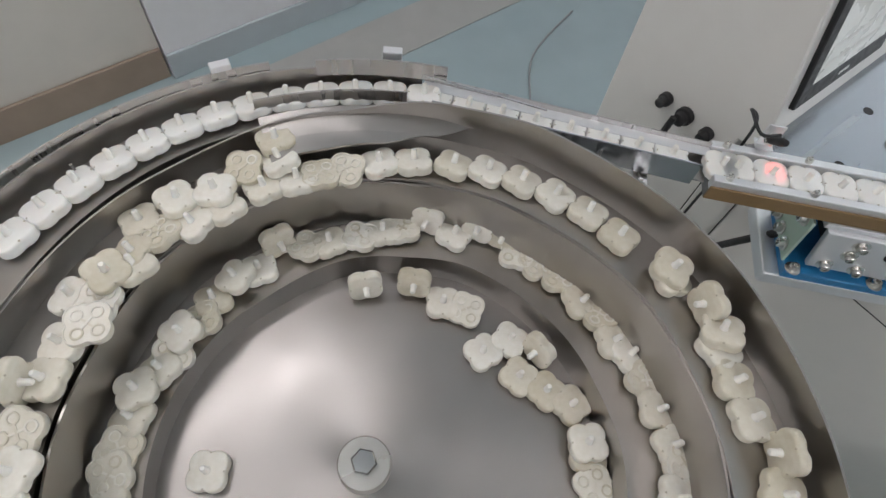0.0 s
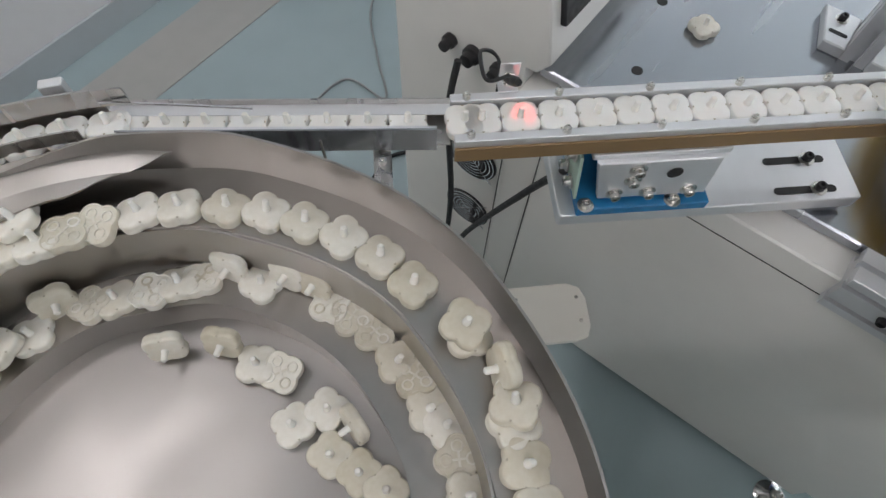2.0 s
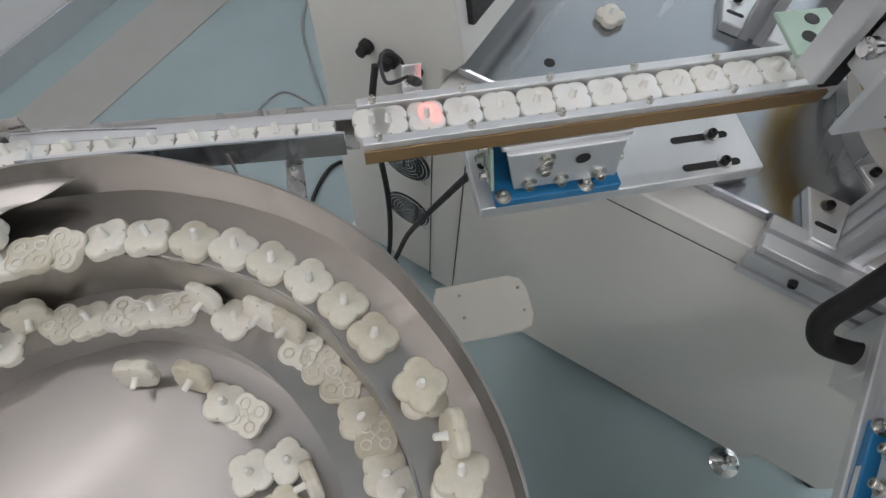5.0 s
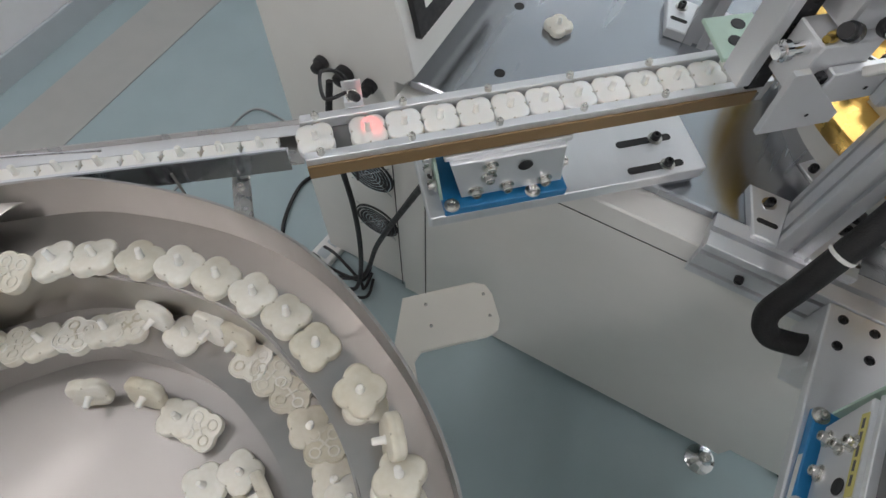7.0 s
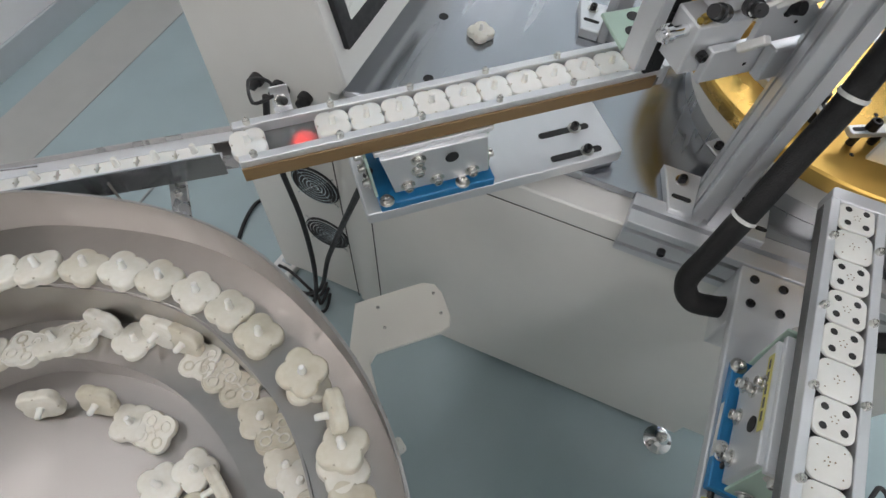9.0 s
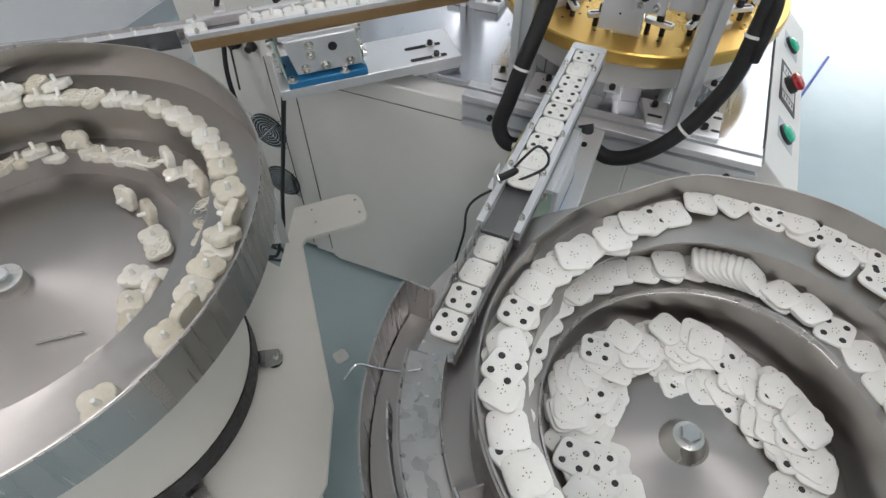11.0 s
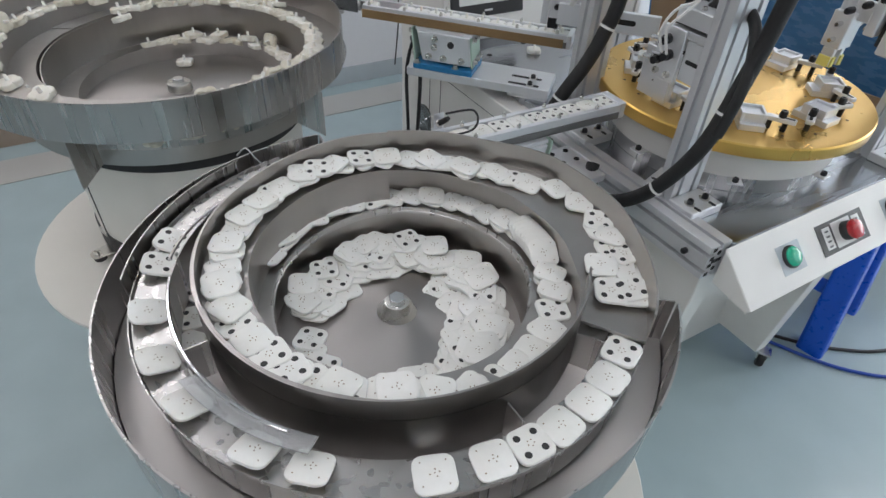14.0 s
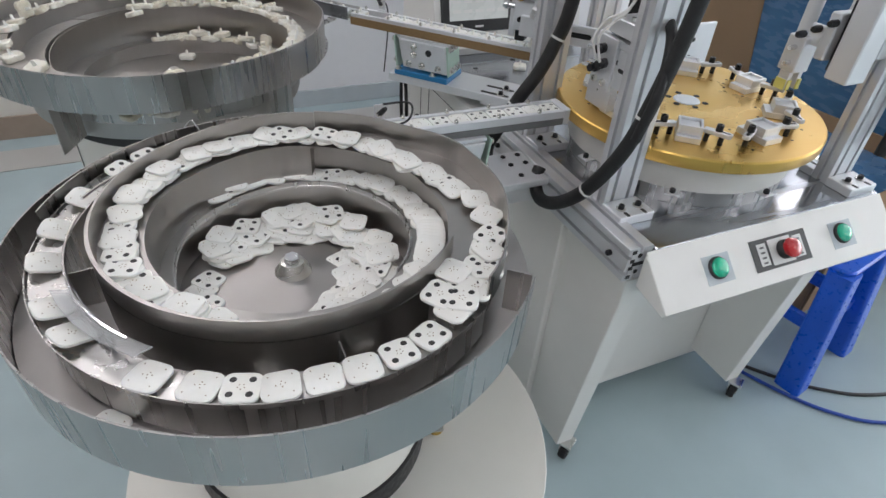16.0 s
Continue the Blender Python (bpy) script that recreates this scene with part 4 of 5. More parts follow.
def pick_head(m, label, z, reach, yellow=False):
    h = thing("pick_and_place_head", label, "gripper head", m, "pick and place heads")
    part("slide_body", box(-0.03, 0.03, 0.021, 0.075, z + 0.05, z + 0.26, 0.003), ALU, h, "aluminium slide body")
    if yellow:
        part("bracket", box(0.0305, 0.10, 0.021, 0.05, z + 0.10, z + 0.20, 0.002), ALU, h, "aluminium bracket")
    part("rail_strip", box(-0.012, 0.012, 0.0755, 0.090, z + 0.06, z + 0.25, 0.001), DARK, h)
    part("carriage", box(-0.034, 0.034, 0.0905, 0.115, z + 0.08, z + 0.18, 0.003), ALU, h, "aluminium carriage block")
    part("arm_plate", box(-0.006, 0.006, 0.1155, 0.1155 + reach, z + 0.095, z + 0.14, 0.002), ALU, h, "thin arm plate")
    part("gripper_body", box(-0.024, 0.024, 0.1155 + reach * 0.7, 0.1155 + reach * 0.7 + 0.045, z + 0.03, z + 0.11, 0.002), ALU, h, "gripper cylinder block")
    part("cylinder", at(lathe([(0, 0), (0.016, 0), (0.016, 0.09), (0, 0.09)], 20), pose(0.0, 0.145 + reach * 0.7, z + 0.111)), ALU_ANOD, h, "round air cylinder", True)
    part("guide_rail", box(0.034, 0.044, 0.04, 0.10 + reach, z + 0.12, z + 0.15, 0.001), BLACKOX, h, "black guide rail")
    for k in range(3):
        part("elbow_fitting", at(lathe([(0, 0), (0.008, 0), (0.008, 0.016), (0.006, 0.022), (0, 0.022)], 12), pose(-0.034, 0.095 + 0.03 * k, z + 0.16 - 0.02 * k, 0, -90, 0)), BLACKOX, h, "black elbow fitting", True)
    for s in (-1, 1):
        part("finger", box(s * 0.016 - 0.006, s * 0.016 + 0.006, 0.122 + reach * 0.7, 0.150 + reach * 0.7, z - 0.012, z + 0.029, 0.001), ALU, h, "gripper finger")
        if yellow:
            part("pad", box(s * 0.0245 - 0.002, s * 0.0245 + 0.002, 0.122 + reach * 0.7, 0.150 + reach * 0.7, z - 0.012, z + 0.012, 0.001), YELLOW, h, "yellow gripper pad")
            part("pad", box(s * 0.016 - 0.006, s * 0.016 + 0.006, 0.117 + reach * 0.7, 0.1215 + reach * 0.7, z - 0.012, z + 0.012, 0.001), YELLOW, h, "yellow gripper pad")
        for k in range(2):
            part("air_fitting", at(lathe([(0, 0), (0.006, 0), (0.006, 0.012), (0.0045, 0.018), (0, 0.018)], 12), pose(s * 0.024, 0.135 + reach * 0.7, z + 0.05 + 0.035 * k, 0, 90 * s, 0)), CHROME, h, smooth=True)
    for k in range(3):
        y = 0.13 + reach * 0.7
        pts = [(0.028, y, z + 0.06 + 0.02 * k), (0.06 + 0.01 * k, y - 0.02, z + 0.12), (0.03, y - 0.05, z + 0.20 + 0.02 * k), (0.01 * k, 0.05, z + 0.33), (0.0, 0.02, z + 0.50)]
        part("air_tube", sweep(curve(pts), 0.003, 6), TUBEW, h, "white air tube", True)
    for x in (-0.02, 0.02):
        for zz in (0.09, 0.17):
            screw(h, x, 0.115, z + zz, SCREW_S, (-90, 0, 0))
    return h


def lift_head():
    """A lifting gripper head on the post by the clamps; its hanging plate goes up and down."""
    h = thing("lifting_head", "aluminium lifting head with black fittings and white tubes", "gripper head", ROOM)
    part("block", box(0.264, 0.322, -0.904, -0.846, 1.055, 1.134, 0.002), ALU, h, "square cylinder block")
    part("slot", at(prism(rounded(0.034, 0.008, 0.004, 3), 0, 0.0008, 0), pose(0.2632, -0.872, 1.095, 90, 0, -90)), DARK, h)
    part("mount_plate", box(0.256, 0.2635, -0.845, -0.785, 1.045, 1.150, 0.0015), ALU, h, "bolted mounting plate")
    part("slide_rail", box(0.262, 0.318, -0.904, -0.80, 1.1345, 1.150, 0.001), ALU_ANOD, h, "horizontal slide rail")
    part("slide_strip", box(0.274, 0.306, -0.904, -0.798, 1.1505, 1.158, 0.0005), DARK, h, "dark slide strip")
    part("slide_cap", box(0.256, 0.322, -0.902, -0.81, 1.1585, 1.190, 0.002), ALU, h, "stacked slide cap")
    for y in (-0.885, -0.855, -0.825):
        screw(h, 0.272, y, 1.190, SCREW_S)
    part("upright_slide", box(0.33, 0.356, -0.80, -0.762, 1.03, 1.26, 0.002), BLACKOX, h, "dark upright slide")
    part("upright_cover", box(0.3565, 0.39, -0.81, -0.752, 1.02, 1.28, 0.002), ALU, h, "aluminium upright cover")
    part("cross_bar", box(0.2640, 0.3295, -0.843, -0.79, 1.11, 1.133, 0.001), ALU, h)
    for y, z in ((-0.808, 1.125), (-0.820, 1.098), (-0.800, 1.085)):
        f = at(lathe([(0, 0), (0.010, 0), (0.010, 0.012), (0.0075, 0.014), (0.0075, 0.026), (0, 0.026)], 14), pose(0.2555, y, z, 0, -90, 14))
        part("elbow_fitting", f, BLACKOX, h, "black elbow fitting", True)
        part("fitting_end", at(lathe([(0, 0), (0.0045, 0), (0.0045, 0.016), (0.003, 0.017), (0, 0.017)], 12), pose(0.2395, y + 0.008, z, -90, 0, 18)), CHROME, h, smooth=True)
    for y, z in ((-0.800, 1.060), (-0.828, 1.060)):
        screw(h, 0.256, y, z, SCREW_M, (0, -90, 0))
    for k in range(2):
        pts = [(0.234, -0.818 - 0.012 * k, 1.105), (0.222, -0.812 - 0.014 * k, 1.145 + 0.008 * k), (0.235, -0.822 - 0.02 * k, 1.185), (0.262, -0.85, 1.215), (0.275, -0.88, 1.32)]
        part("air_tube", sweep(curve(pts), 0.0028, 6), TUBEW, h, "white air tube", True)
    plate = part("hanging_plate", join(box(0.298, 0.3045, -0.808, -0.728, -0.052, 0.052, 0.001), box(0.3046, 0.318, -0.808, -0.801, -0.050, 0.052, 0.001)), ALU, h, "hanging aluminium plate")
    part("pin_hole", at(lathe([(0, 0), (0.002, 0), (0.002, 0.0005), (0, 0.0005)], 8), pose(0.2979, -0.765, -0.015, 0, -90, 0)), DARK, plate)
    return plate


LIFT = lift_head()


def rail_head():
    """The transfer head on the post beside the end of rail one; its gusset plate lifts off and returns."""
    h = thing("transfer_head", "aluminium transfer head with a slotted arm, black fittings and tubes", "gripper head")
    part("arm_plate", box(0.528, 0.760, -0.143, -0.131, 1.052, 1.100, 0.0015), ALU, h, "long slotted arm plate")
    part("slot", at(prism(rounded(0.085, 0.012, 0.005, 3), 0, 0.0008, 0), pose(0.665, -0.1432, 1.078, 90, 0, 0)), DARK, h, "flat dark strip for the shade in a long slot")
    part("pin_hole", at(lathe([(0, 0), (0.0025, 0), (0.0025, 0.0006), (0, 0.0006)], 10), pose(0.585, -0.1432, 1.070, 90, 0, 0)), DARK, h)
    part("spacer", box(0.600, 0.650, -0.160, -0.1435, 1.052, 1.100, 0.002), ALU_ANOD, h)
    part("block", box(0.505, 0.575, -0.130, -0.085, 1.060, 1.128, 0.002), ALU, h, "square cylinder block")
    part("rod_end", at(lathe([(0, 0), (0.0075, 0), (0.0075, 0.020), (0.011, 0.021), (0.011, 0.028), (0.0075, 0.029), (0.0075, 0.034), (0, 0.034)], 18), pose(0.505, -0.112, 1.112, 0, -90, 0)), CHROME, h, "threaded rod end with a nut", True)
    screw(h, 0.524, -0.1302, 1.088, SCREW_B, (90, 0, 0))
    part("slide", box(0.500, 0.526, -0.083, -0.052, 1.020, 1.300, 0.002), BLACKOX, h, "dark upright slide")
    part("slide_cover", box(0.482, 0.4995, -0.086, -0.050, 1.030, 1.320, 0.002), ALU, h, "aluminium upright cover")
    plate = [(0.484, -0.045), (0.522, -0.045), (0.556, -0.010), (0.556, 0.022), (0.490, 0.024)]
    part("lug_plate", prism(plate, 1.030, 1.036, 0.001), MINT, h, "pale plate with two holes")
    for x, y in ((0.512, -0.020), (0.528, 0.006)):
        part("lug_hole", lathe([(0, 1.0366), (0.009, 1.0366), (0.009, 1.0360), (0, 1.0360)], 18, m=pose(x, y, 0)), DARK, h)
    part("head_cap", box(0.528, 0.600, -0.120, -0.050, 1.130, 1.175, 0.003), ALU, h, "stacked cap block")
    for k, (x, y, z) in enumerate(((0.530, -0.128, 1.140), (0.556, -0.134, 1.148), (0.590, -0.134, 1.142))):
        part("elbow_fitting", at(lathe([(0, 0), (0.010, 0), (0.010, 0.018), (0.0075, 0.020), (0.0075, 0.034), (0, 0.034)], 14), pose(x, y, z, 60, 0, -70 + 40 * k)), BLACKOX, h, "black elbow fitting", True)
        pts = [(x + 0.012, y - 0.020, z + 0.012), (x + 0.035, y - 0.034, z + 0.040), (x + 0.075, y - 0.020, z + 0.045 + 0.01 * k), (x + 0.10, y + 0.02, z + 0.10), (x + 0.09, y + 0.03, z + 0.30)]
        part("air_tube", sweep(curve(pts), 0.0032, 6), TUBEW, h, "white air tube", True)
    part("brass_fitting", at(lathe([(0, 0), (0.006, 0), (0.006, 0.010), (0.004, 0.012), (0.004, 0.020), (0, 0.020)], 12), pose(0.522, -0.120, 1.132, 0, -80, 20)), BRASS, h, smooth=True)
    part("sensor_plug", at(prism(rounded(0.012, 0.010, 0.002, 2), 0, 0.034, 0.001), pose(0.558, -0.147, 1.102, 35, 20, 0)), TUBEW, h, "white plug")
    south = Matrix(((1, 0, 0, 0), (0, 0, -1, 0), (0, 1, 0, 0), (0, 0, 0, 1)))
    gusset = part("gusset_plate", prism([(0.003, 0.0), (0.092, 0.0), (0.092, 0.016), (0.014, 0.090), (-0.004, 0.090)], 0.0, 0.008, 0.0008, south), ALU, h, "triangular aluminium gusset plate")
    part("pin_hole", at(lathe([(0, 0), (0.0022, 0), (0.0022, 0.0006), (0, 0.0006)], 10), pose(0.050, -0.0082, 0.022, 90, 0, 0)), DARK, gusset)
    return gusset


GUSSET = rail_head()
pick_head(ROOM @ pose(0.772, -1.035, 0), "pneumatic gripper head with yellow pads", 1.02, 0.05, True)
slot_plate = thing("slotted_plate", "upright aluminium plate with two dark slots on a profile foot", "plate", ROOM @ pose(0.825, -0.485, 0))
part("plate", box(-0.078, 0.078, -0.012, -0.0005, 0.905, 1.045, 0.002), ALU, slot_plate)
part("foot", box(-0.02, 0.02, 0, 0.04, 0.8205, 1.03, 0.002), ALU_ANOD, slot_plate)
for z in (0.95, 1.0):
    part("slot", at(prism(rounded(0.060, 0.012, 0.005, 3), 0, 0.0008, 0), pose(-0.02, -0.0121, z, 90, 0, 0)), DARK, slot_plate)


def hose(name, label, pts, r, material, ties=(), group=""):
    c = thing(name, label, "cable", group=group)
    path = curve(pts, 10)
    part("sleeve", sweep(path, r, 12), material, c, smooth=True)
    for k in ties:
        p, q = path[int(k * (len(path) - 1))], path[min(int(k * (len(path) - 1)) + 1, len(path) - 1)]
        d = (q - p).to_track_quat("Z", "Y").to_matrix().to_4x4()
        part("cable_tie", at(lathe([(r + 0.0006, -0.0025), (r + 0.002, -0.0025), (r + 0.002, 0.0025), (r + 0.0006, 0.0025)], 16, closed=True), Matrix.Translation(p) @ d), TUBEW, c, "white cable tie")
    return c


def R(x, y, z):
    return ROOM @ Vector((x, y, z))


hose("cable_sleeve", "thick black braided cable sleeve tied to the post", [R(0.30, -1.00, 1.5), R(0.27, -1.00, 1.25), R(0.235, -0.995, 1.08), R(0.205, -0.985, 0.98), R(0.18, -0.94, 0.88), R(0.162, -0.88, 0.815), R(0.158, -0.82, 0.79), R(0.168, -0.775, 0.81), R(0.185, -0.76, 0.835)], 0.0150, BRAID, (0.28, 0.5), "cable sleeves")
hose("cable_sleeve", "thick black braided cable sleeve tied to the post", [R(0.31, -0.655, 1.55), R(0.275, -0.648, 1.18), R(0.250, -0.643, 1.08), R(0.225, -0.632, 1.01), R(0.190, -0.618, 0.945), R(0.157, -0.603, 0.87), R(0.136, -0.594, 0.82), R(0.126, -0.613, 0.790), R(0.132, -0.645, 0.784), R(0.140, -0.668, 0.784)], 0.0160, BRAID, (0.20, 0.47), "cable sleeves")
hose("cable_sleeve", "thick black braided cable sleeve on the far post", [R(0.92, -1.04, 1.55), R(0.93, -1.045, 1.2), R(0.94, -1.05, 1.0), R(0.92, -1.06, 0.90)], 0.013, BRAID, (0.5,), "cable sleeves")


hose("cable_sleeve", "black braided cable sleeve arching from the gripper head", [R(0.31, -0.83, 1.17), R(0.30, -0.88, 1.215), R(0.27, -0.96, 1.20), R(0.235, -1.005, 1.12), R(0.212, -1.005, 1.02)], 0.010, BRAID, (0.2,), "cable sleeves")


def control_cabinet():
    c = thing("control_cabinet", "tall grey-white control cabinet with a touch screen and fans", "control cabinet", ROOM)
    swap = Matrix(((0, 0, 1, 0), (1, 0, 0, 0), (0, 1, 0, 0), (0, 0, 0, 1)))
    part("body", prism([(0.30, 0.03), (0.036, 0.03), (0.036, 0.797), (0.036, 0.8215), (0.020, 0.8225), (0.0, 0.85), (0.015, 0.93), (0.10, 1.30), (0.30, 1.30)], 0.235, 0.80, 0.003, swap), WHITE, c, "grey-white sheet steel body")
    # sloped screen
    base = Vector((0.235, 0.004, 0.872))
    e = Vector((0, 0.1, 0.45)).normalized()
    n = Vector((0, -0.45, 0.1)).normalized()
    M = Matrix(((1, e.x, n.x, base.x), (0, e.y, n.y, base.y), (0, e.z, n.z, base.z), (0, 0, 0, 1)))
    scr = part("touch_screen", prism(rounded(0.27, 0.20, 0.006, 3, 0.16, 0.13), -0.004, 0.010, 0.002, M), RUBBER, c, "black framed touch screen")
    part("display", prism(rounded(0.215, 0.145, 0.002, 2, 0.16, 0.14), 0.0101, 0.0106, 0, M), SCREENW, scr, "lit pale display")
    part("print_bar", prism(rounded(0.03, 0.006, 0.001, 2, 0.16, 0.047), 0.0101, 0.0105, 0, M), LABELW, scr)
    for r in range(2):
        for k in range(5):
            part("icon_bar", prism(rounded(0.030, 0.010, 0.002, 2, 0.078 + k * 0.041, 0.095 + r * 0.030), 0.0107, 0.0110, 0, M), LABELW, scr)
    for (u, z, r) in ((-0.180, 0.797, 0.013), (-0.134, 0.794, 0.017), (-0.084, 0.793, 0.013)):
        part("connector", at(lathe([(0, 0), (r, 0), (r, 0.010), (r * 0.75, 0.012), (r * 0.7, 0.024), (r * 0.5, 0.026), (0, 0.026)], 18), pose(0.2345, -u, z, 0, -90, 0)), RUBBER, c, "black cable connector", True)
    for z in (0.518, 0.322):
        f = part("fan", at(lathe([(0, 0), (0.058, 0), (0.058, 0.003), (0, 0.003)], 40), pose(0.2347, 0.114, z, 0, -90, 0)), DARK, c, "dark fan opening")
        for k in range(1, 7):
            part("guard_ring", at(lathe([(0.0088 * k, 0), (0.0088 * k + 0.0022, 0), (0.0088 * k + 0.0022, 0.002), (0.0088 * k, 0.002)], 32, closed=True), pose(0.2310, 0.114, z, 0, -90, 0)), CHROME, f, smooth=True)
        for a in (45, 135):
            part("guard_wire", at(box(-0.072, 0.072, -0.001, 0.001, 0, 0.002, 0), pose(0.2310, 0.114, z, 0, -90, 0) @ pose(0, 0, -0.002, 0, 0, a)), CHROME, f)


control_cabinet()


# ---- tiles ----
def lobed(size, notch, n=40):
    out = []
    for i in range(n):
        a = 2 * math.pi * i / n
        c, s = math.cos(a), math.sin(a)
        r = 1 / ((abs(c) ** 3.4 + abs(s) ** 3.4) ** (1 / 3.4))
        dip = notch * (math.exp(-((math.degrees(a) % 90 - 0) / 11) ** 2) + math.exp(-((math.degrees(a) % 90 - 90) / 11) ** 2))
        out.append(((size / 2) * r * (1 - dip) * c, (size / 2) * r * (1 - dip) * s))
    return out


def layered(outline, levels):
    """A closed body from outlines scaled level by level: (z, scale)."""
    bm = bmesh.new()
    rings = [[bm.verts.new((x * k, y * k, z)) for x, y in outline] for z, k in levels]
    for p, q in zip(rings, rings[1:]):
        for j in range(len(p)):
            k = (j + 1) % len(p)
            bm.faces.new((p[j], p[k], q[k], q[j]))
    bm.faces.new(rings[0][::-1])
    bm.faces.new(rings[-1])
    return bm


# Darker ivory that paints shade into the tile dimples.
DIM = mat("dimple_shade", (0.50, 0.46, 0.36), 0.6, 0.0, 0.1, 100)


def stem_tile(skin, label):
    t = thing("stem_tile", label, "plastic tile", group="stem tiles")
    part("body", layered(lobed(0.0438, 0.105, 48), [(0, 0.90), (0.002, 0.985), (0.0055, 1.0), (0.0066, 0.985), (0.0077, 1.0), (0.0105, 0.998), (0.0125, 0.96), (0.0135, 0.88)]), skin, t, smooth=True)
    part("stem", lathe([(0.0048, 0.0130), (0.0037, 0.0155), (0.0035, 0.0245), (0.0024, 0.026), (0, 0.026)], 12), STEMW, t, smooth=True)
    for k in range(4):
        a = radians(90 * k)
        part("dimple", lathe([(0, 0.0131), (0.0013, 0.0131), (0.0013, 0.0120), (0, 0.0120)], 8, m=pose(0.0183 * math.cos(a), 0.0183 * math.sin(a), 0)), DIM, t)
    return t


def cup_tile():
    t = thing("cup_tile", "ivory plastic tile lying upside down, showing round cups", "plastic tile", group="cup tiles")
    part("body", layered(lobed(0.0438, 0.105, 48), [(0, 0.90), (0.002, 0.98), (0.004, 1.0), (0.0115, 1.0), (0.0122, 0.975), (0.0120, 0.94), (0.0108, 0.93)]), IVORY, t, smooth=True)
    for k in range(4):
        a = radians(90 * k + 45)
        part("cup", lathe([(0.0044, 0.0108), (0.0046, 0.0122), (0.0060, 0.0122), (0.0066, 0.0108)], 14, m=pose(0.0130 * math.cos(a), 0.0135 * math.sin(a), 0)), IVORY, t, "raised round cup", True)
    for k in range(2):
        part("rib", at(box(-0.0075, 0.0075, -0.0011, 0.0011, 0.0108, 0.0120, 0), pose(0, 0, 0, 0, 0, 45 + 90 * k)), IVORY, t)
    return t


def dot_tile():
    t = thing("dotted_tile", "white rounded plastic tile with four black dots", "plastic tile", group="dotted tiles")
    part("body", layered(rounded(0.043, 0.043, 0.011, 4), [(0, 0.94), (0.0012, 1.0), (0.0042, 1.0), (0.0054, 0.95)]), TILEW, t, smooth=True)
    for sx in (-1, 1):
        for sy in (-1, 1):
            part("dot", lathe([(0, 0.0058), (0.0036, 0.0058), (0.0042, 0.0053), (0, 0.0053)], 12, m=pose(0.0105 * sx, 0.0105 * sy, 0)), PIP, t)
    for k in range(5):
        part("pinhole", lathe([(0, 0.0056), (0.0008, 0.0056), (0.0008, 0.0053), (0, 0.0053)], 6, m=pose(0.0038 * math.cos(k * 1.257), 0.0038 * math.sin(k * 1.257), 0)), BAKE, t)
    return t


def plain_tile():
    t = thing("plain_tile", "white rounded plastic tile with tiny holes, back side up", "plastic tile", group="plain tiles")
    part("body", layered(rounded(0.043, 0.043, 0.011, 4), [(0, 0.95), (0.0012, 1.0), (0.0042, 1.0), (0.0056, 0.92)]), TILEW, t, smooth=True)
    for k, (x, y) in enumerate(((0, 0), (0.004, 0.002), (-0.004, 0.001), (0.001, -0.005), (-0.001, 0.005), (0.013, 0.013), (-0.013, 0.013), (0.013, -0.013), (-0.013, -0.013))):
        part("pinhole", lathe([(0, 0.0060), (0.0008, 0.0060), (0.0008, 0.0055), (0, 0.0055)], 6, m=pose(x, y, 0)), BAKE, t)
    return t


STEM, LIT_STEM = stem_tile(IVORY, "ivory four-lobed plastic tile with a short stem"), stem_tile(LIT_IVORY, "four-lobed plastic tile with a stem, whitened as if brightly lit")
CUP, DOT, PLAIN = cup_tile(), dot_tile(), plain_tile()
USED = set()
rng = random.Random(7)


def put(kind, m):
    """The first use moves the built tile itself, the others are copies."""
    if kind not in USED:
        USED.add(kind)
        kind.matrix_basis = m
        return kind
    return copy_thing(kind, m)


def polar(c, a, r, z, tilt=0.0, turn=0.0, lean=0.0):
    """A pose on a bowl's track: at the angle a and radius r, leaning outwards by tilt."""
    return pose(c[0] + r * math.cos(radians(a)), c[1] + r * math.sin(radians(a)), z, 0, 0, a) @ pose(0, 0, 0, lean, tilt, turn)


MOVING = []   # (tile, centre, angle, radius, z, tilt, turn, lean, ring)


def orbit(kind, c, a, r, z, tilt, turn, lean, ring):
    MOVING.append((put(kind, polar(c, a, r, z, tilt, turn, lean)), c, a, r, z, tilt, turn, lean, ring))


# bowl one, upper track: angle, radius, pose (0 flat, 1 pile above, 2 on edge, 3 upside down)
UPPER = [(4, 0.390, 0), (9, 0.393, 2), (14, 0.378, 0), (20, 0.374, 0), (25, 0.375, 0), (27, 0.382, 1), (32, 0.382, 2), (39, 0.374, 0), (40, 0.375, 1), (50, 0.362, 0), (57, 0.360, 0), (64, 0.355, 0), (71, 0.348, 0), (78, 0.343, 0), (85, 0.336, 0), (93, 0.329, 0), (100, 0.323, 0), (107, 0.313, 3), (113, 0.308, 3), (118, 0.305, 0), (125, 0.309, 0), (120, 0.332, 1), (127, 0.340, 1), (134, 0.323, 1), (134, 0.302, 0), (141, 0.303, 0)]
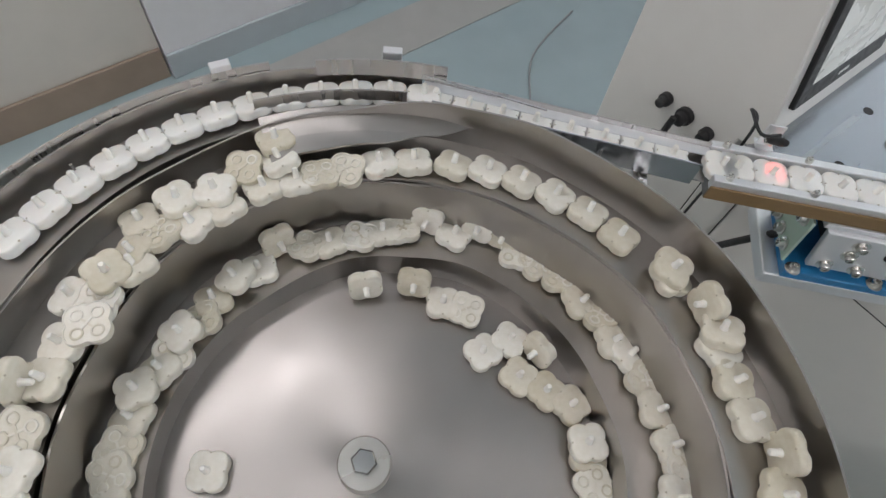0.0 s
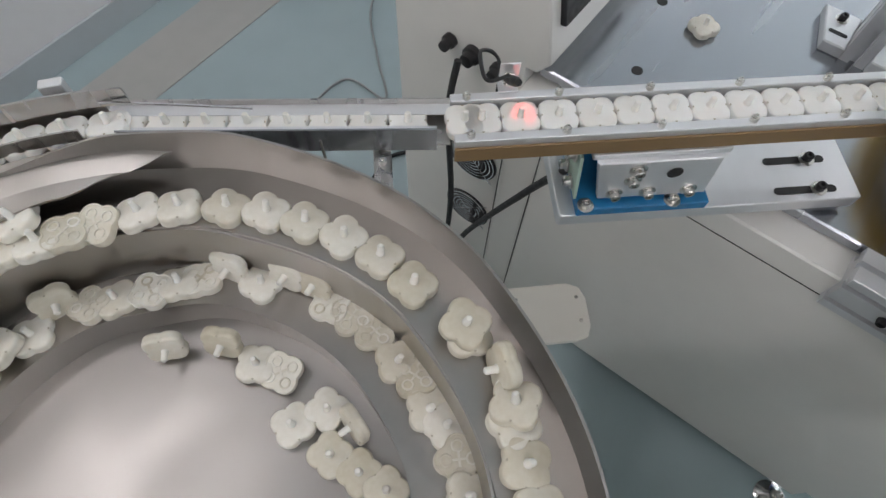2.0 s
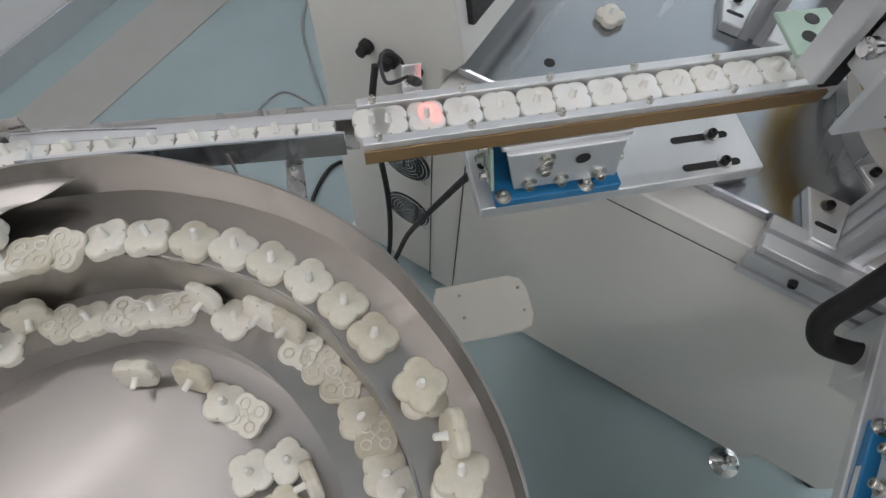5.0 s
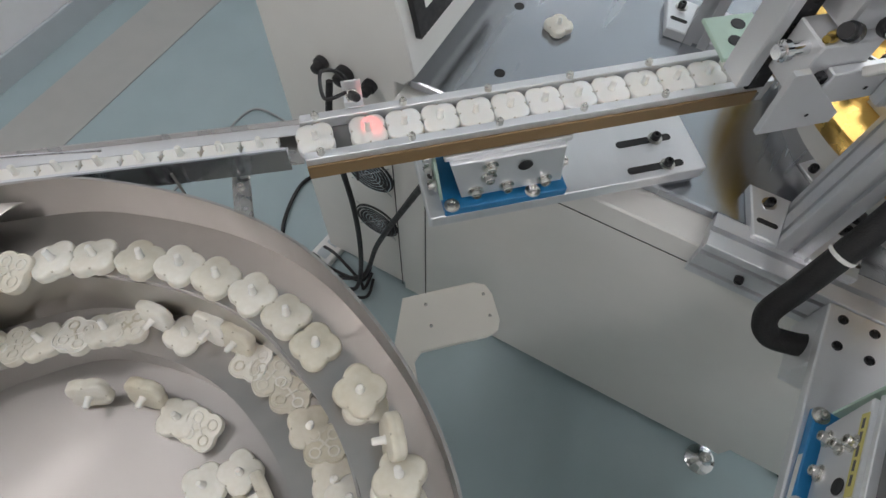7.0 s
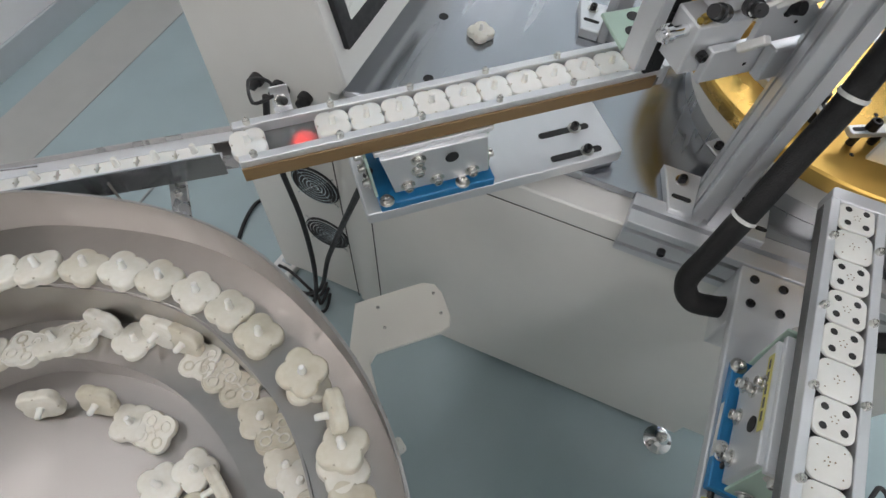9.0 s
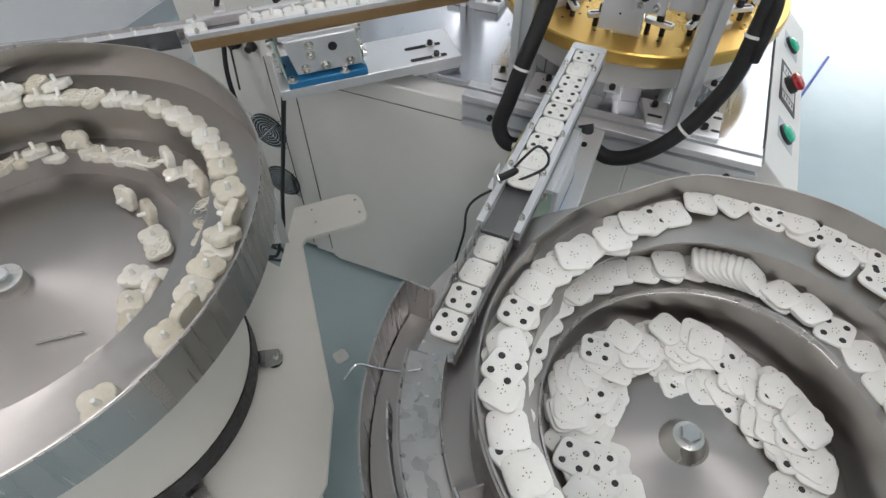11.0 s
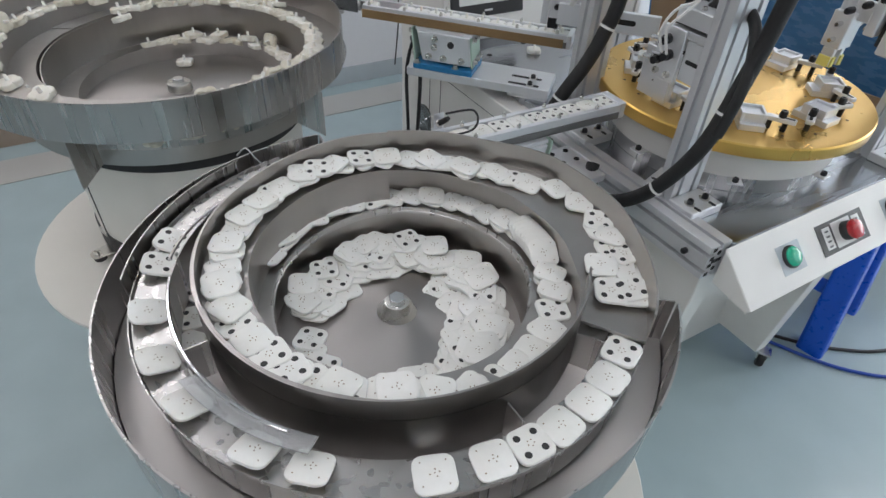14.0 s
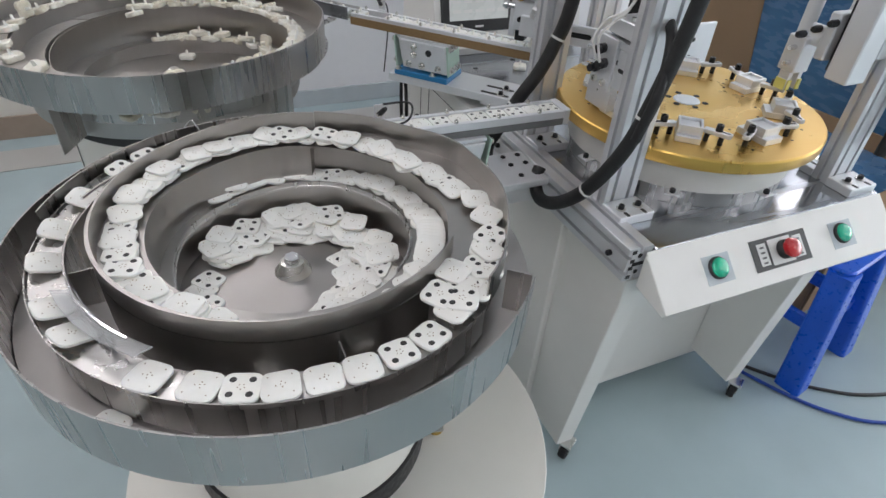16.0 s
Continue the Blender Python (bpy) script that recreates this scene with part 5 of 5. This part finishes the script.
UPPER2 = [(141, 0.338, 1), (148, 0.349, 0), (147, 0.315, 3), (153, 0.318, 0), (155, 0.301, 0), (165, 0.333, 0), (164, 0.304, 3), (159, 0.315, 1), (169, 0.288, 1), (173, 0.308, 0), (180, 0.303, 0), (-178, 0.321, 2), (-171, 0.305, 3), (-164, 0.300, 0), (-158, 0.306, 0), (-150, 0.310, 0), (-146, 0.360, 3), (-139, 0.360, 0), (-131, 0.360, 0), (-124, 0.360, 0), (-116, 0.360, 0), (-108, 0.360, 2), (-98, 0.360, 0), (-90, 0.360, 0), (-70, 0.360, 0), (-55, 0.360, 0), (-40, 0.360, 0), (-10, 0.396, 0)]
LOWER = [(113, 0.268, 0), (105, 0.271, 3), (99, 0.279, 0), (94, 0.286, 3), (88, 0.300, 2), (81, 0.295, 0), (76, 0.311, 2), (70, 0.315, 2), (65, 0.310, 3), (60, 0.313, 3), (54, 0.316, 3), (47, 0.313, 0), (42, 0.320, 3), (36, 0.316, 0), (32, 0.325, 0), (26, 0.326, 3), (20, 0.326, 0), (13, 0.332, 0), (10, 0.338, 3), (4, 0.327, 0), (-1, 0.351, 0)]
LOWER2 = [(119, 0.269, 3), (126, 0.282, 2), (133, 0.263, 0), (139, 0.261, 1), (147, 0.259, 0), (152, 0.246, 3), (158, 0.251, 1), (163, 0.246, 3), (168, 0.247, 0), (175, 0.254, 1), (-179, 0.249, 0), (-172, 0.252, 3), (-166, 0.253, 3), (-158, 0.251, 0), (-147, 0.255, 0), (-60, 0.310, 0), (-30, 0.310, 0)]
FLOOR1 = [(104, 0.212, 2), (88, 0.223, 2), (77, 0.218, 0), (69, 0.225, 3), (55, 0.192, 0), (52, 0.228, 0), (44, 0.241, 2), (41, 0.208, 0), (33, 0.229, 0), (27, 0.250, 0), (16, 0.252, 1), (14, 0.253, 0), (6, 0.257, 3), (-167, 0.166, 0)]


def deck(rows, first, a, r):
    """Height of a sloping track under the angle a and radius r."""
    turn = first + (180 - a) % 360
    if turn > first + 330:
        turn -= 360
    ri, ro, z, top = lerp_rows(rows, max(turn, rows[0][0]))
    return z - SLOPE * (min(max(r, ri), ro) - ri)


def fill(rows, c, ring, track=None, first=0):
    tip = math.degrees(math.atan(SLOPE)) if track else 0
    for a, r, k in rows:
        j = rng.uniform
        z = deck(track, first, a, r) if track else 0.8455
        if k == 0:
            orbit(STEM, c, a, r, z + 0.001, tip + j(-2, 9), j(-25, 25), j(-3, 3), ring)
        elif k == 1:
            orbit(rng.choice((STEM, CUP, STEM)), c, a, r, z + 0.015, tip + j(-12, 12), j(0, 90), j(-12, 12), ring)
        elif k == 2:
            orbit(STEM, c, a, r + 0.010, z + 0.021, -76 + j(-6, 6), j(-8, 8), j(-3, 3), ring)
        else:
            orbit(CUP, c, a, r, z + 0.003, tip + j(-10, 8), j(0, 90), j(-10, 10), ring)


fill(UPPER, C1, "upper", UP_ROWS, 360)
fill(UPPER2, C1, "upper", UP_ROWS, 360)
fill(LOWER, C1, "lower", LOW_ROWS)
fill(LOWER2, C1, "lower", LOW_ROWS)
fill(FLOOR1, C1, "floor1")

# outer row of bowl one, leaning on the guide, and the straight track
for i in range(13):
    put(LIT_STEM, polar(C1, 93.3 + i * 5.77, 0.4205 - 0.0010 * i, 0.989, 15 + rng.uniform(-3, 3), rng.uniform(-4, 4)))
put(STEM, polar(C1, 120, 0.360, 0.984, 8, 10))
tdir = (TR1 - TR0).normalized()
for i in range(8):
    p = TR0 + tdir * (0.020 + i * 0.0435)
    put(LIT_STEM, pose(p.x, p.y, 0.9805, 0, 0, TRA + rng.uniform(-2, 2)))
put(LIT_STEM, pose(0.002, -0.0275, 0.9825, 0, 0, 3))

# rail one: a moving queue behind the sensor
RAIL_TILES = []
for i in range(13):
    x = 0.534 - i * 0.0428
    RAIL_TILES.append((put(LIT_STEM, pose(x, -0.0275, 0.9825, 0, 0, rng.uniform(-2, 2))), x, i))

# a loose tile on the machine table and one on the stand
put(STEM, pose(0.426, 0.263, 0.821, 0, 0, 20))
put(PLAIN, pose(0.098, -0.225, 0.001, 0, 0, 15))
pin = thing("steel_pin", "thin bright steel pin lying on the bowl floor", "pin", pose(-0.275, -0.560, 0.8475, 0, 0, -2))
part("rod", sweep([(-0.032, 0, 0), (0.032, 0, 0)], 0.0022, 8), CHROME, pin, smooth=True)


# bowl two
def tile2():
    return DOT if rng.random() < 0.24 else PLAIN


LEDGE = [(27, 1), (18.5, 1), (10, 1), (1.5, 0), (-6, 1), (-14.5, 1), (-23, 0), (-31, 0), (-39.5, 0), (-47, 1), (-55, 0), (-66, 0), (-88, 0), (-99, 0), (-117, 0), (-131, 0), (-146, 0), (-162, 1), (-171, 1)]
for a, d in LEDGE:
    out = a < -72
    orbit(DOT if d else PLAIN, C2, a, 0.3135 if a < 5 else 0.300, 0.9885 + (0.004 if out else 0) + (0.016 if a > -4 else 0), -4 if not out else -18, rng.uniform(-6, 6), 0, "ledge")
# wide upper track
for a, r, d in ((55, .262, 0), (47, .285, 0), (39, .298, 0), (30, .304, 1), (23, .306, 0), (16, .313, 1), (11, .276, 0), (8, .314, 0), (3, .312, 1), (1, .285, 1), (62, .25, 1), (67, .246, 0), (72, .243, 0)):
    orbit(DOT if d else PLAIN, C2, a, r, 1.006 + rng.uniform(0, 0.006) + (0.004 if a > 40 else 0), rng.uniform(-6, 6), rng.uniform(0, 90), rng.uniform(-5, 5), "drum")
# upper drum row, shingled
a = 78.0
while a < 300:
    z = 1.012 - max(0, a - 150) * 0.00014
    layers = rng.choice((1, 2, 2, 3))
    for k in range(layers):
        orbit(tile2(), C2, a + rng.uniform(-2, 2), 0.2245 + rng.uniform(-0.003, 0.002), z + 0.003 + 0.0058 * k, rng.uniform(-5, 5), rng.uniform(-30, 30), rng.uniform(-6, 10), "drum")
    a += rng.uniform(7.0, 10.0)
# lower inner row, from the east round by the north
a = -50.0
while a < 178:
    z = 0.962 - max(-50, a) * 0.00013
    rr = 0.222 - max(0, a) * 0.00010
    if 26 < a < 44:
        orbit(PLAIN, C2, a, rr - 0.002, z + 0.014, 0, 0, 34, "drum")
        a += 2.3
        continue
    for k in range(rng.choice((1, 1, 2))):
        orbit(tile2(), C2, a, rr + rng.uniform(-0.004, 0.002), z + 0.002 + 0.0058 * k, rng.uniform(-4, 6), rng.uniform(-30, 30), rng.uniform(-8, 8), "drum")
    a += rng.uniform(8, 11)
# heap on the bowl floor
for k in range(170):
    a = rng.uniform(-40, 200)
    r = 0.150 - abs(rng.gauss(0, 0.028))
    if r < 0.07:
        r = 0.10
    depth = max(0.0, 1 - abs(r - 0.145) / 0.075)
    z = 0.880 + rng.random() * 0.030 * depth
    orbit(tile2(), C2, a, r, z + 0.003, rng.uniform(-9, 3), rng.uniform(0, 90), rng.uniform(-6, 6), "heap")
for a, r, d in ((-116, .137, 1), (-75, .13, 0), (-60, .12, 0), (-48, .125, 0), (-42, .14, 1), (-130, .14, 0), (-140, .13, 1)):
    orbit(DOT if d else PLAIN, C2, a, r, 0.8835, rng.uniform(-3, 1), rng.uniform(0, 90), 0, "heap")
# strays on the pan floor and rail two
for a, r, d in ((-150, .275, 1), (-140, .278, 0), (-160, .272, 1), (-172, .276, 0), (-30, .30, 0), (-88, .352, 0), (12, .29, 0), (-60, .29, 0)):
    put(DOT if d else PLAIN, polar(C2, a, r, 0.9265, 0, rng.uniform(0, 90)))
for i in range(9):
    p = RAIL2 @ Vector((-0.205 + i * 0.0445, 0, -0.0175))
    put(DOT if i in (0, 2, 3, 4, 6) else PLAIN, pose(p.x, p.y, p.z + 0.009, 0, 0, MACH + rng.uniform(-2, 2)))


# sheet channel from the ledge of bowl two to rail two
chan = thing("exit_channel", "bent sheet steel channel between bowl and rail", "feed track", RAIL2)
part("bottom", box(0.266, 0.475, -0.024, 0.024, -0.022, -0.020, 0), STEEL, chan)
part("side", box(0.266, 0.475, 0.024, 0.026, -0.022, 0.004, 0), STEEL, chan)
part("side", box(0.266, 0.430, -0.026, -0.024, -0.022, 0.004, 0), STEEL, chan)
for i in range(4):
    p = RAIL2 @ Vector((0.292 + i * 0.0455, rng.uniform(-0.002, 0.002), -0.0195))
    put(DOT if i > 1 else PLAIN, pose(p.x, p.y, p.z, 0, 0, MACH + rng.uniform(-4, 4)))


# ---- loose things ----
lead = hose("sensor_lead", "black sensor lead with a yellow connector beside the rail", [(0.478, -0.539, 0.87), (0.455, -0.527, 0.855), (0.425, -0.533, 0.84), (0.403, -0.560, 0.825), (0.375, -0.585, 0.80), (0.352, -0.596, 0.72), (0.355, -0.585, 0.50), (0.30, -0.55, 0.20), (0.22, -0.46, 0.006)], 0.004, RUBBER)
part("connector", at(prism(rounded(0.016, 0.012, 0.002, 2), -0.011, 0.011, 0.001), pose(0.403, -0.560, 0.825, 40, 35, 0)), YELLOW, lead, "yellow connector")
part("ring_terminal", at(lathe([(0.003, 0), (0.006, 0), (0.006, 0.001), (0.003, 0.001)], 12, closed=True), pose(0.432, -0.520, 0.846)), CHROME, lead)
hose("floor_cable", "thin grey cable lying on the floor", [(-0.62, 0.55, 0.005), (-0.40, 0.80, 0.005), (-0.25, 0.95, 0.005), (-0.12, 0.86, 0.005), (-0.14, 1.05, 0.005), (-0.15, 1.30, 0.005), (-0.02, 1.60, 0.005)], 0.004, GREYCABLE)
hose("power_cable", "black power cable hanging down the control cabinet", [R(0.195, 0.138, 0.808), R(0.17, 0.135, 0.70), R(0.17, 0.12, 0.45), R(0.165, 0.13, 0.20), R(0.15, 0.16, 0.03), R(0.14, 0.24, 0.006)], 0.006, RUBBER, group="power cables")
hose("power_cable", "black power cable below the vibrator", [(0.145, -0.02, 0.875), (0.12, 0.05, 0.70), (0.06, 0.17, 0.35), (0.01, 0.22, 0.10), (-0.08, 0.28, 0.008)], 0.006, RUBBER, group="power cables")
hose("power_cable", "black power cable curling behind the bowl", [(-0.09, 0.30, 0.05), (-0.15, 0.36, 0.01), (-0.20, 0.46, 0.008), (-0.12, 0.62, 0.008), (0.0, 0.64, 0.008)], 0.006, RUBBER, group="power cables")
hose("floor_hose", "blue hose running over the floor by the machine", [R(1.0, -0.95, 0.008), R(1.15, -1.2, 0.008), R(1.4, -1.35, 0.008), R(2.2, -1.6, 0.008)], 0.006, BLUECABLE)
hose("floor_cable", "black cable running over the floor by the machine", [R(1.0, -0.90, 0.006), R(1.2, -1.12, 0.006), R(1.5, -1.25, 0.006), R(2.4, -1.4, 0.006)], 0.006, RUBBER)


for k, (dx, dy) in enumerate(((0.0, 0.0), (0.032, 0.028), (-0.034, -0.030))):
    hose("plug_lead", "black plug lead curling from the power strip", [(-0.115 + dx, 0.330 + dy, 0.050), (-0.085 + dx, 0.290 + dy, 0.062), (-0.035 + dx, 0.262 - 0.02 * k, 0.030), (0.005, 0.250 - 0.03 * k, 0.008 + 0.008 * k), (0.035, 0.285 - 0.02 * k, 0.010)], 0.0045, RUBBER, group="plug leads")


def power_strip():
    s = thing("power_strip", "white power strip with black plugs on the floor", "power strip", pose(-0.103, 0.338, 0, 0, 0, 41))
    part("body", prism(rounded(0.26, 0.065, 0.008, 3), 0, 0.028, 0.003), TUBEW, s)
    for k in range(4):
        part("socket", prism(rounded(0.030, 0.034, 0.004, 2, -0.07 + 0.045 * k, 0), 0.028, 0.0286, 0), SKIRT, s)
    for k in (0, 1):
        part("plug", box(-0.085 + 0.045 * k, -0.05 + 0.045 * k, -0.016, 0.016, 0.0287, 0.062, 0.006, 2), RUBBER, s, "black plug")


power_strip()


def stool():
    s = thing("plastic_stool", "bright blue moulded plastic stool", "stool", ROOM @ pose(1.265, -0.885, 0, 0, 0, 12))
    part("seat", prism(rounded(0.29, 0.29, 0.04, 5), 0.44, 0.46, 0.006), STOOL, s)
    for x in (-1, 1):
        for y in (-1, 1):
            bm = layered(rounded(0.085, 0.085, 0.014, 3), [(0, 1), (0.445, 0.9)])
            for v in bm.verts:
                k = 1 - v.co.z / 0.445
                v.co.x += x * (0.115 + 0.045 * k)
                v.co.y += y * (0.115 + 0.045 * k)
            part("leg", bm, STOOL, s)
    for y in (-1, 1):
        part("rail", box(-0.115, 0.115, y * 0.13 - 0.01, y * 0.13 + 0.01, 0.20, 0.25, 0.004), STOOL, s)
        part("rail", box(y * 0.13 - 0.01, y * 0.13 + 0.01, -0.115, 0.115, 0.20, 0.25, 0.004), STOOL, s)


stool()


def carton():
    c = thing("cardboard_box", "open brown cardboard box with blue film behind the machine", "box", ROOM @ pose(1.72, -0.45, 0, 0, 0, 8))
    w, d, h, t = 0.30, 0.34, 0.52, 0.005
    for y in (-1, 1):
        part("side", box(-w, w, y * d - t, y * d + t, 0, h, 0.001), CARD, c)
        part("side", box(y * w - t, y * w + t, -d + 0.006, d - 0.006, 0, h, 0.001), CARD, c)
        part("flap", at(box(-w, w, -0.002, 0.002, 0, 0.22, 0.001), pose(0, y * d, h + 0.002, -y * 118, 0, 0)), CARD, c, "bent open flap")
    part("bottom", box(-w + 0.006, w - 0.006, -d + 0.006, d - 0.006, 0.001, 0.010, 0), CARD, c)
    part("film", at(box(-w + 0.01, w - 0.01, -d + 0.01, d - 0.01, 0.40, 0.46, 0.012, 2), pose(0, 0, 0, 3, 2, 0)), FILM, c, "blue plastic film inside")


carton()


def print_board():
    b = thing("printed_board", "large blue and brown printed board leaning behind the machine", "board", ROOM @ pose(2.5, 0.1, 0, 0, -12, 0))
    part("sheet", box(-0.012, 0.0, -1.1, 1.0, 0, 1.25, 0.003), FILM, b, "blue wave-printed sheet")
    part("edge", box(-0.016, -0.0125, 0.40, 0.98, 0.02, 1.23, 0), CARD, b, "brown printed edge")
    part("edge", box(-0.016, -0.0125, -1.08, -0.75, 0.02, 1.23, 0), CARD, b, "brown printed edge")


print_board()


# ---- motion ----
def turned(t, rows):
    for p, q in zip(rows, rows[1:]):
        if t <= q[0]:
            return p[1] + (q[1] - p[1]) * (t - p[0]) / (q[0] - p[0])
    return rows[-1][1]


RINGS = {   # seconds and degrees turned, clockwise
    "upper": [(0, 0), (1.0, 0), (1.5, -6.2), (2, -12.4), (2.5, -18.3), (2.95, -23), (8.85, -23), (9.5, -31), (10, -38), (10.9, -50), (16, -50)],
    "lower": [(0, 0), (1.0, 0), (1.5, -7.0), (2, -14.2), (2.5, -21), (2.95, -26.5), (8.85, -26.5), (9.5, -36), (10, -44), (10.9, -58), (16, -58)],
    "floor1": [(0, 0), (1.0, 0), (1.5, -8), (2, -16), (2.5, -23.5), (2.95, -29.5), (8.85, -29.5), (9.5, -42), (10, -52), (10.9, -70), (16, -70)],
    "ledge": [(0, 14), (13.05, 14), (14, 4.5), (15, -5), (16, -15)],
    "drum": [(0, 12), (13.05, 12), (14, 4.2), (15, -4.3), (16, -13)],
    "heap": [(0, 5), (13.05, 5), (14, 1.5), (15, -2), (16, -5)],
}


def picked(x, i):
    """The queue on rail one moves up twice; the first two tiles are lifted over to the turntable."""
    step = 0.0428
    home = lambda q: pose(q, -0.0275, 0.9825)
    rows = [(0, home(x)), (5.2, home(x))]
    if i == 0:
        nest = R(TC[0] - 0.03, TC[1] + 0.20, 0)
        return rows + [(5.4, pose(x, -0.0275, 1.05)), (5.8, pose(nest.x, nest.y, 1.05)), (6.0, pose(nest.x, nest.y, 0.9965)), (16, pose(nest.x, nest.y, 0.9965))]
    rows += [(5.9, home(x + step)), (7.5, home(x + step))]
    if i == 1:
        nest = R(TC[0] - 0.16, TC[1] + 0.13, 0)
        return rows + [(7.7, pose(x + step, -0.0275, 1.05)), (8.0, pose(nest.x, nest.y, 1.05)), (8.2, pose(nest.x, nest.y, 0.9965)), (16, pose(nest.x, nest.y, 0.9965))]
    return rows + [(8.2, home(x + 2 * step)), (16, home(x + 2 * step))]


def motions():
    low, high = pose(0, 0, 1.030), pose(0, 0, 1.085)
    walk(LIFT, [(0, low), (12.4, low), (12.65, high), (13.65, high), (13.95, low), (16, low)])
    home, away = pose(0.470, -0.1450, 1.031), pose(0.560, -0.1450, 1.110)
    walk(GUSSET, [(0, home), (8.05, home), (8.35, away), (9.55, away), (9.85, home), (10.6, home), (11.0, away), (16, away)])
    for tile, x, i in RAIL_TILES:
        walk(tile, picked(x, i))
    for tile, c, a, r, z, tilt, turn, lean, ring in MOVING:
        walk(tile, [(t, polar(c, a + d, r, z, tilt, turn, lean)) for t, d in RINGS[ring]])


motions()
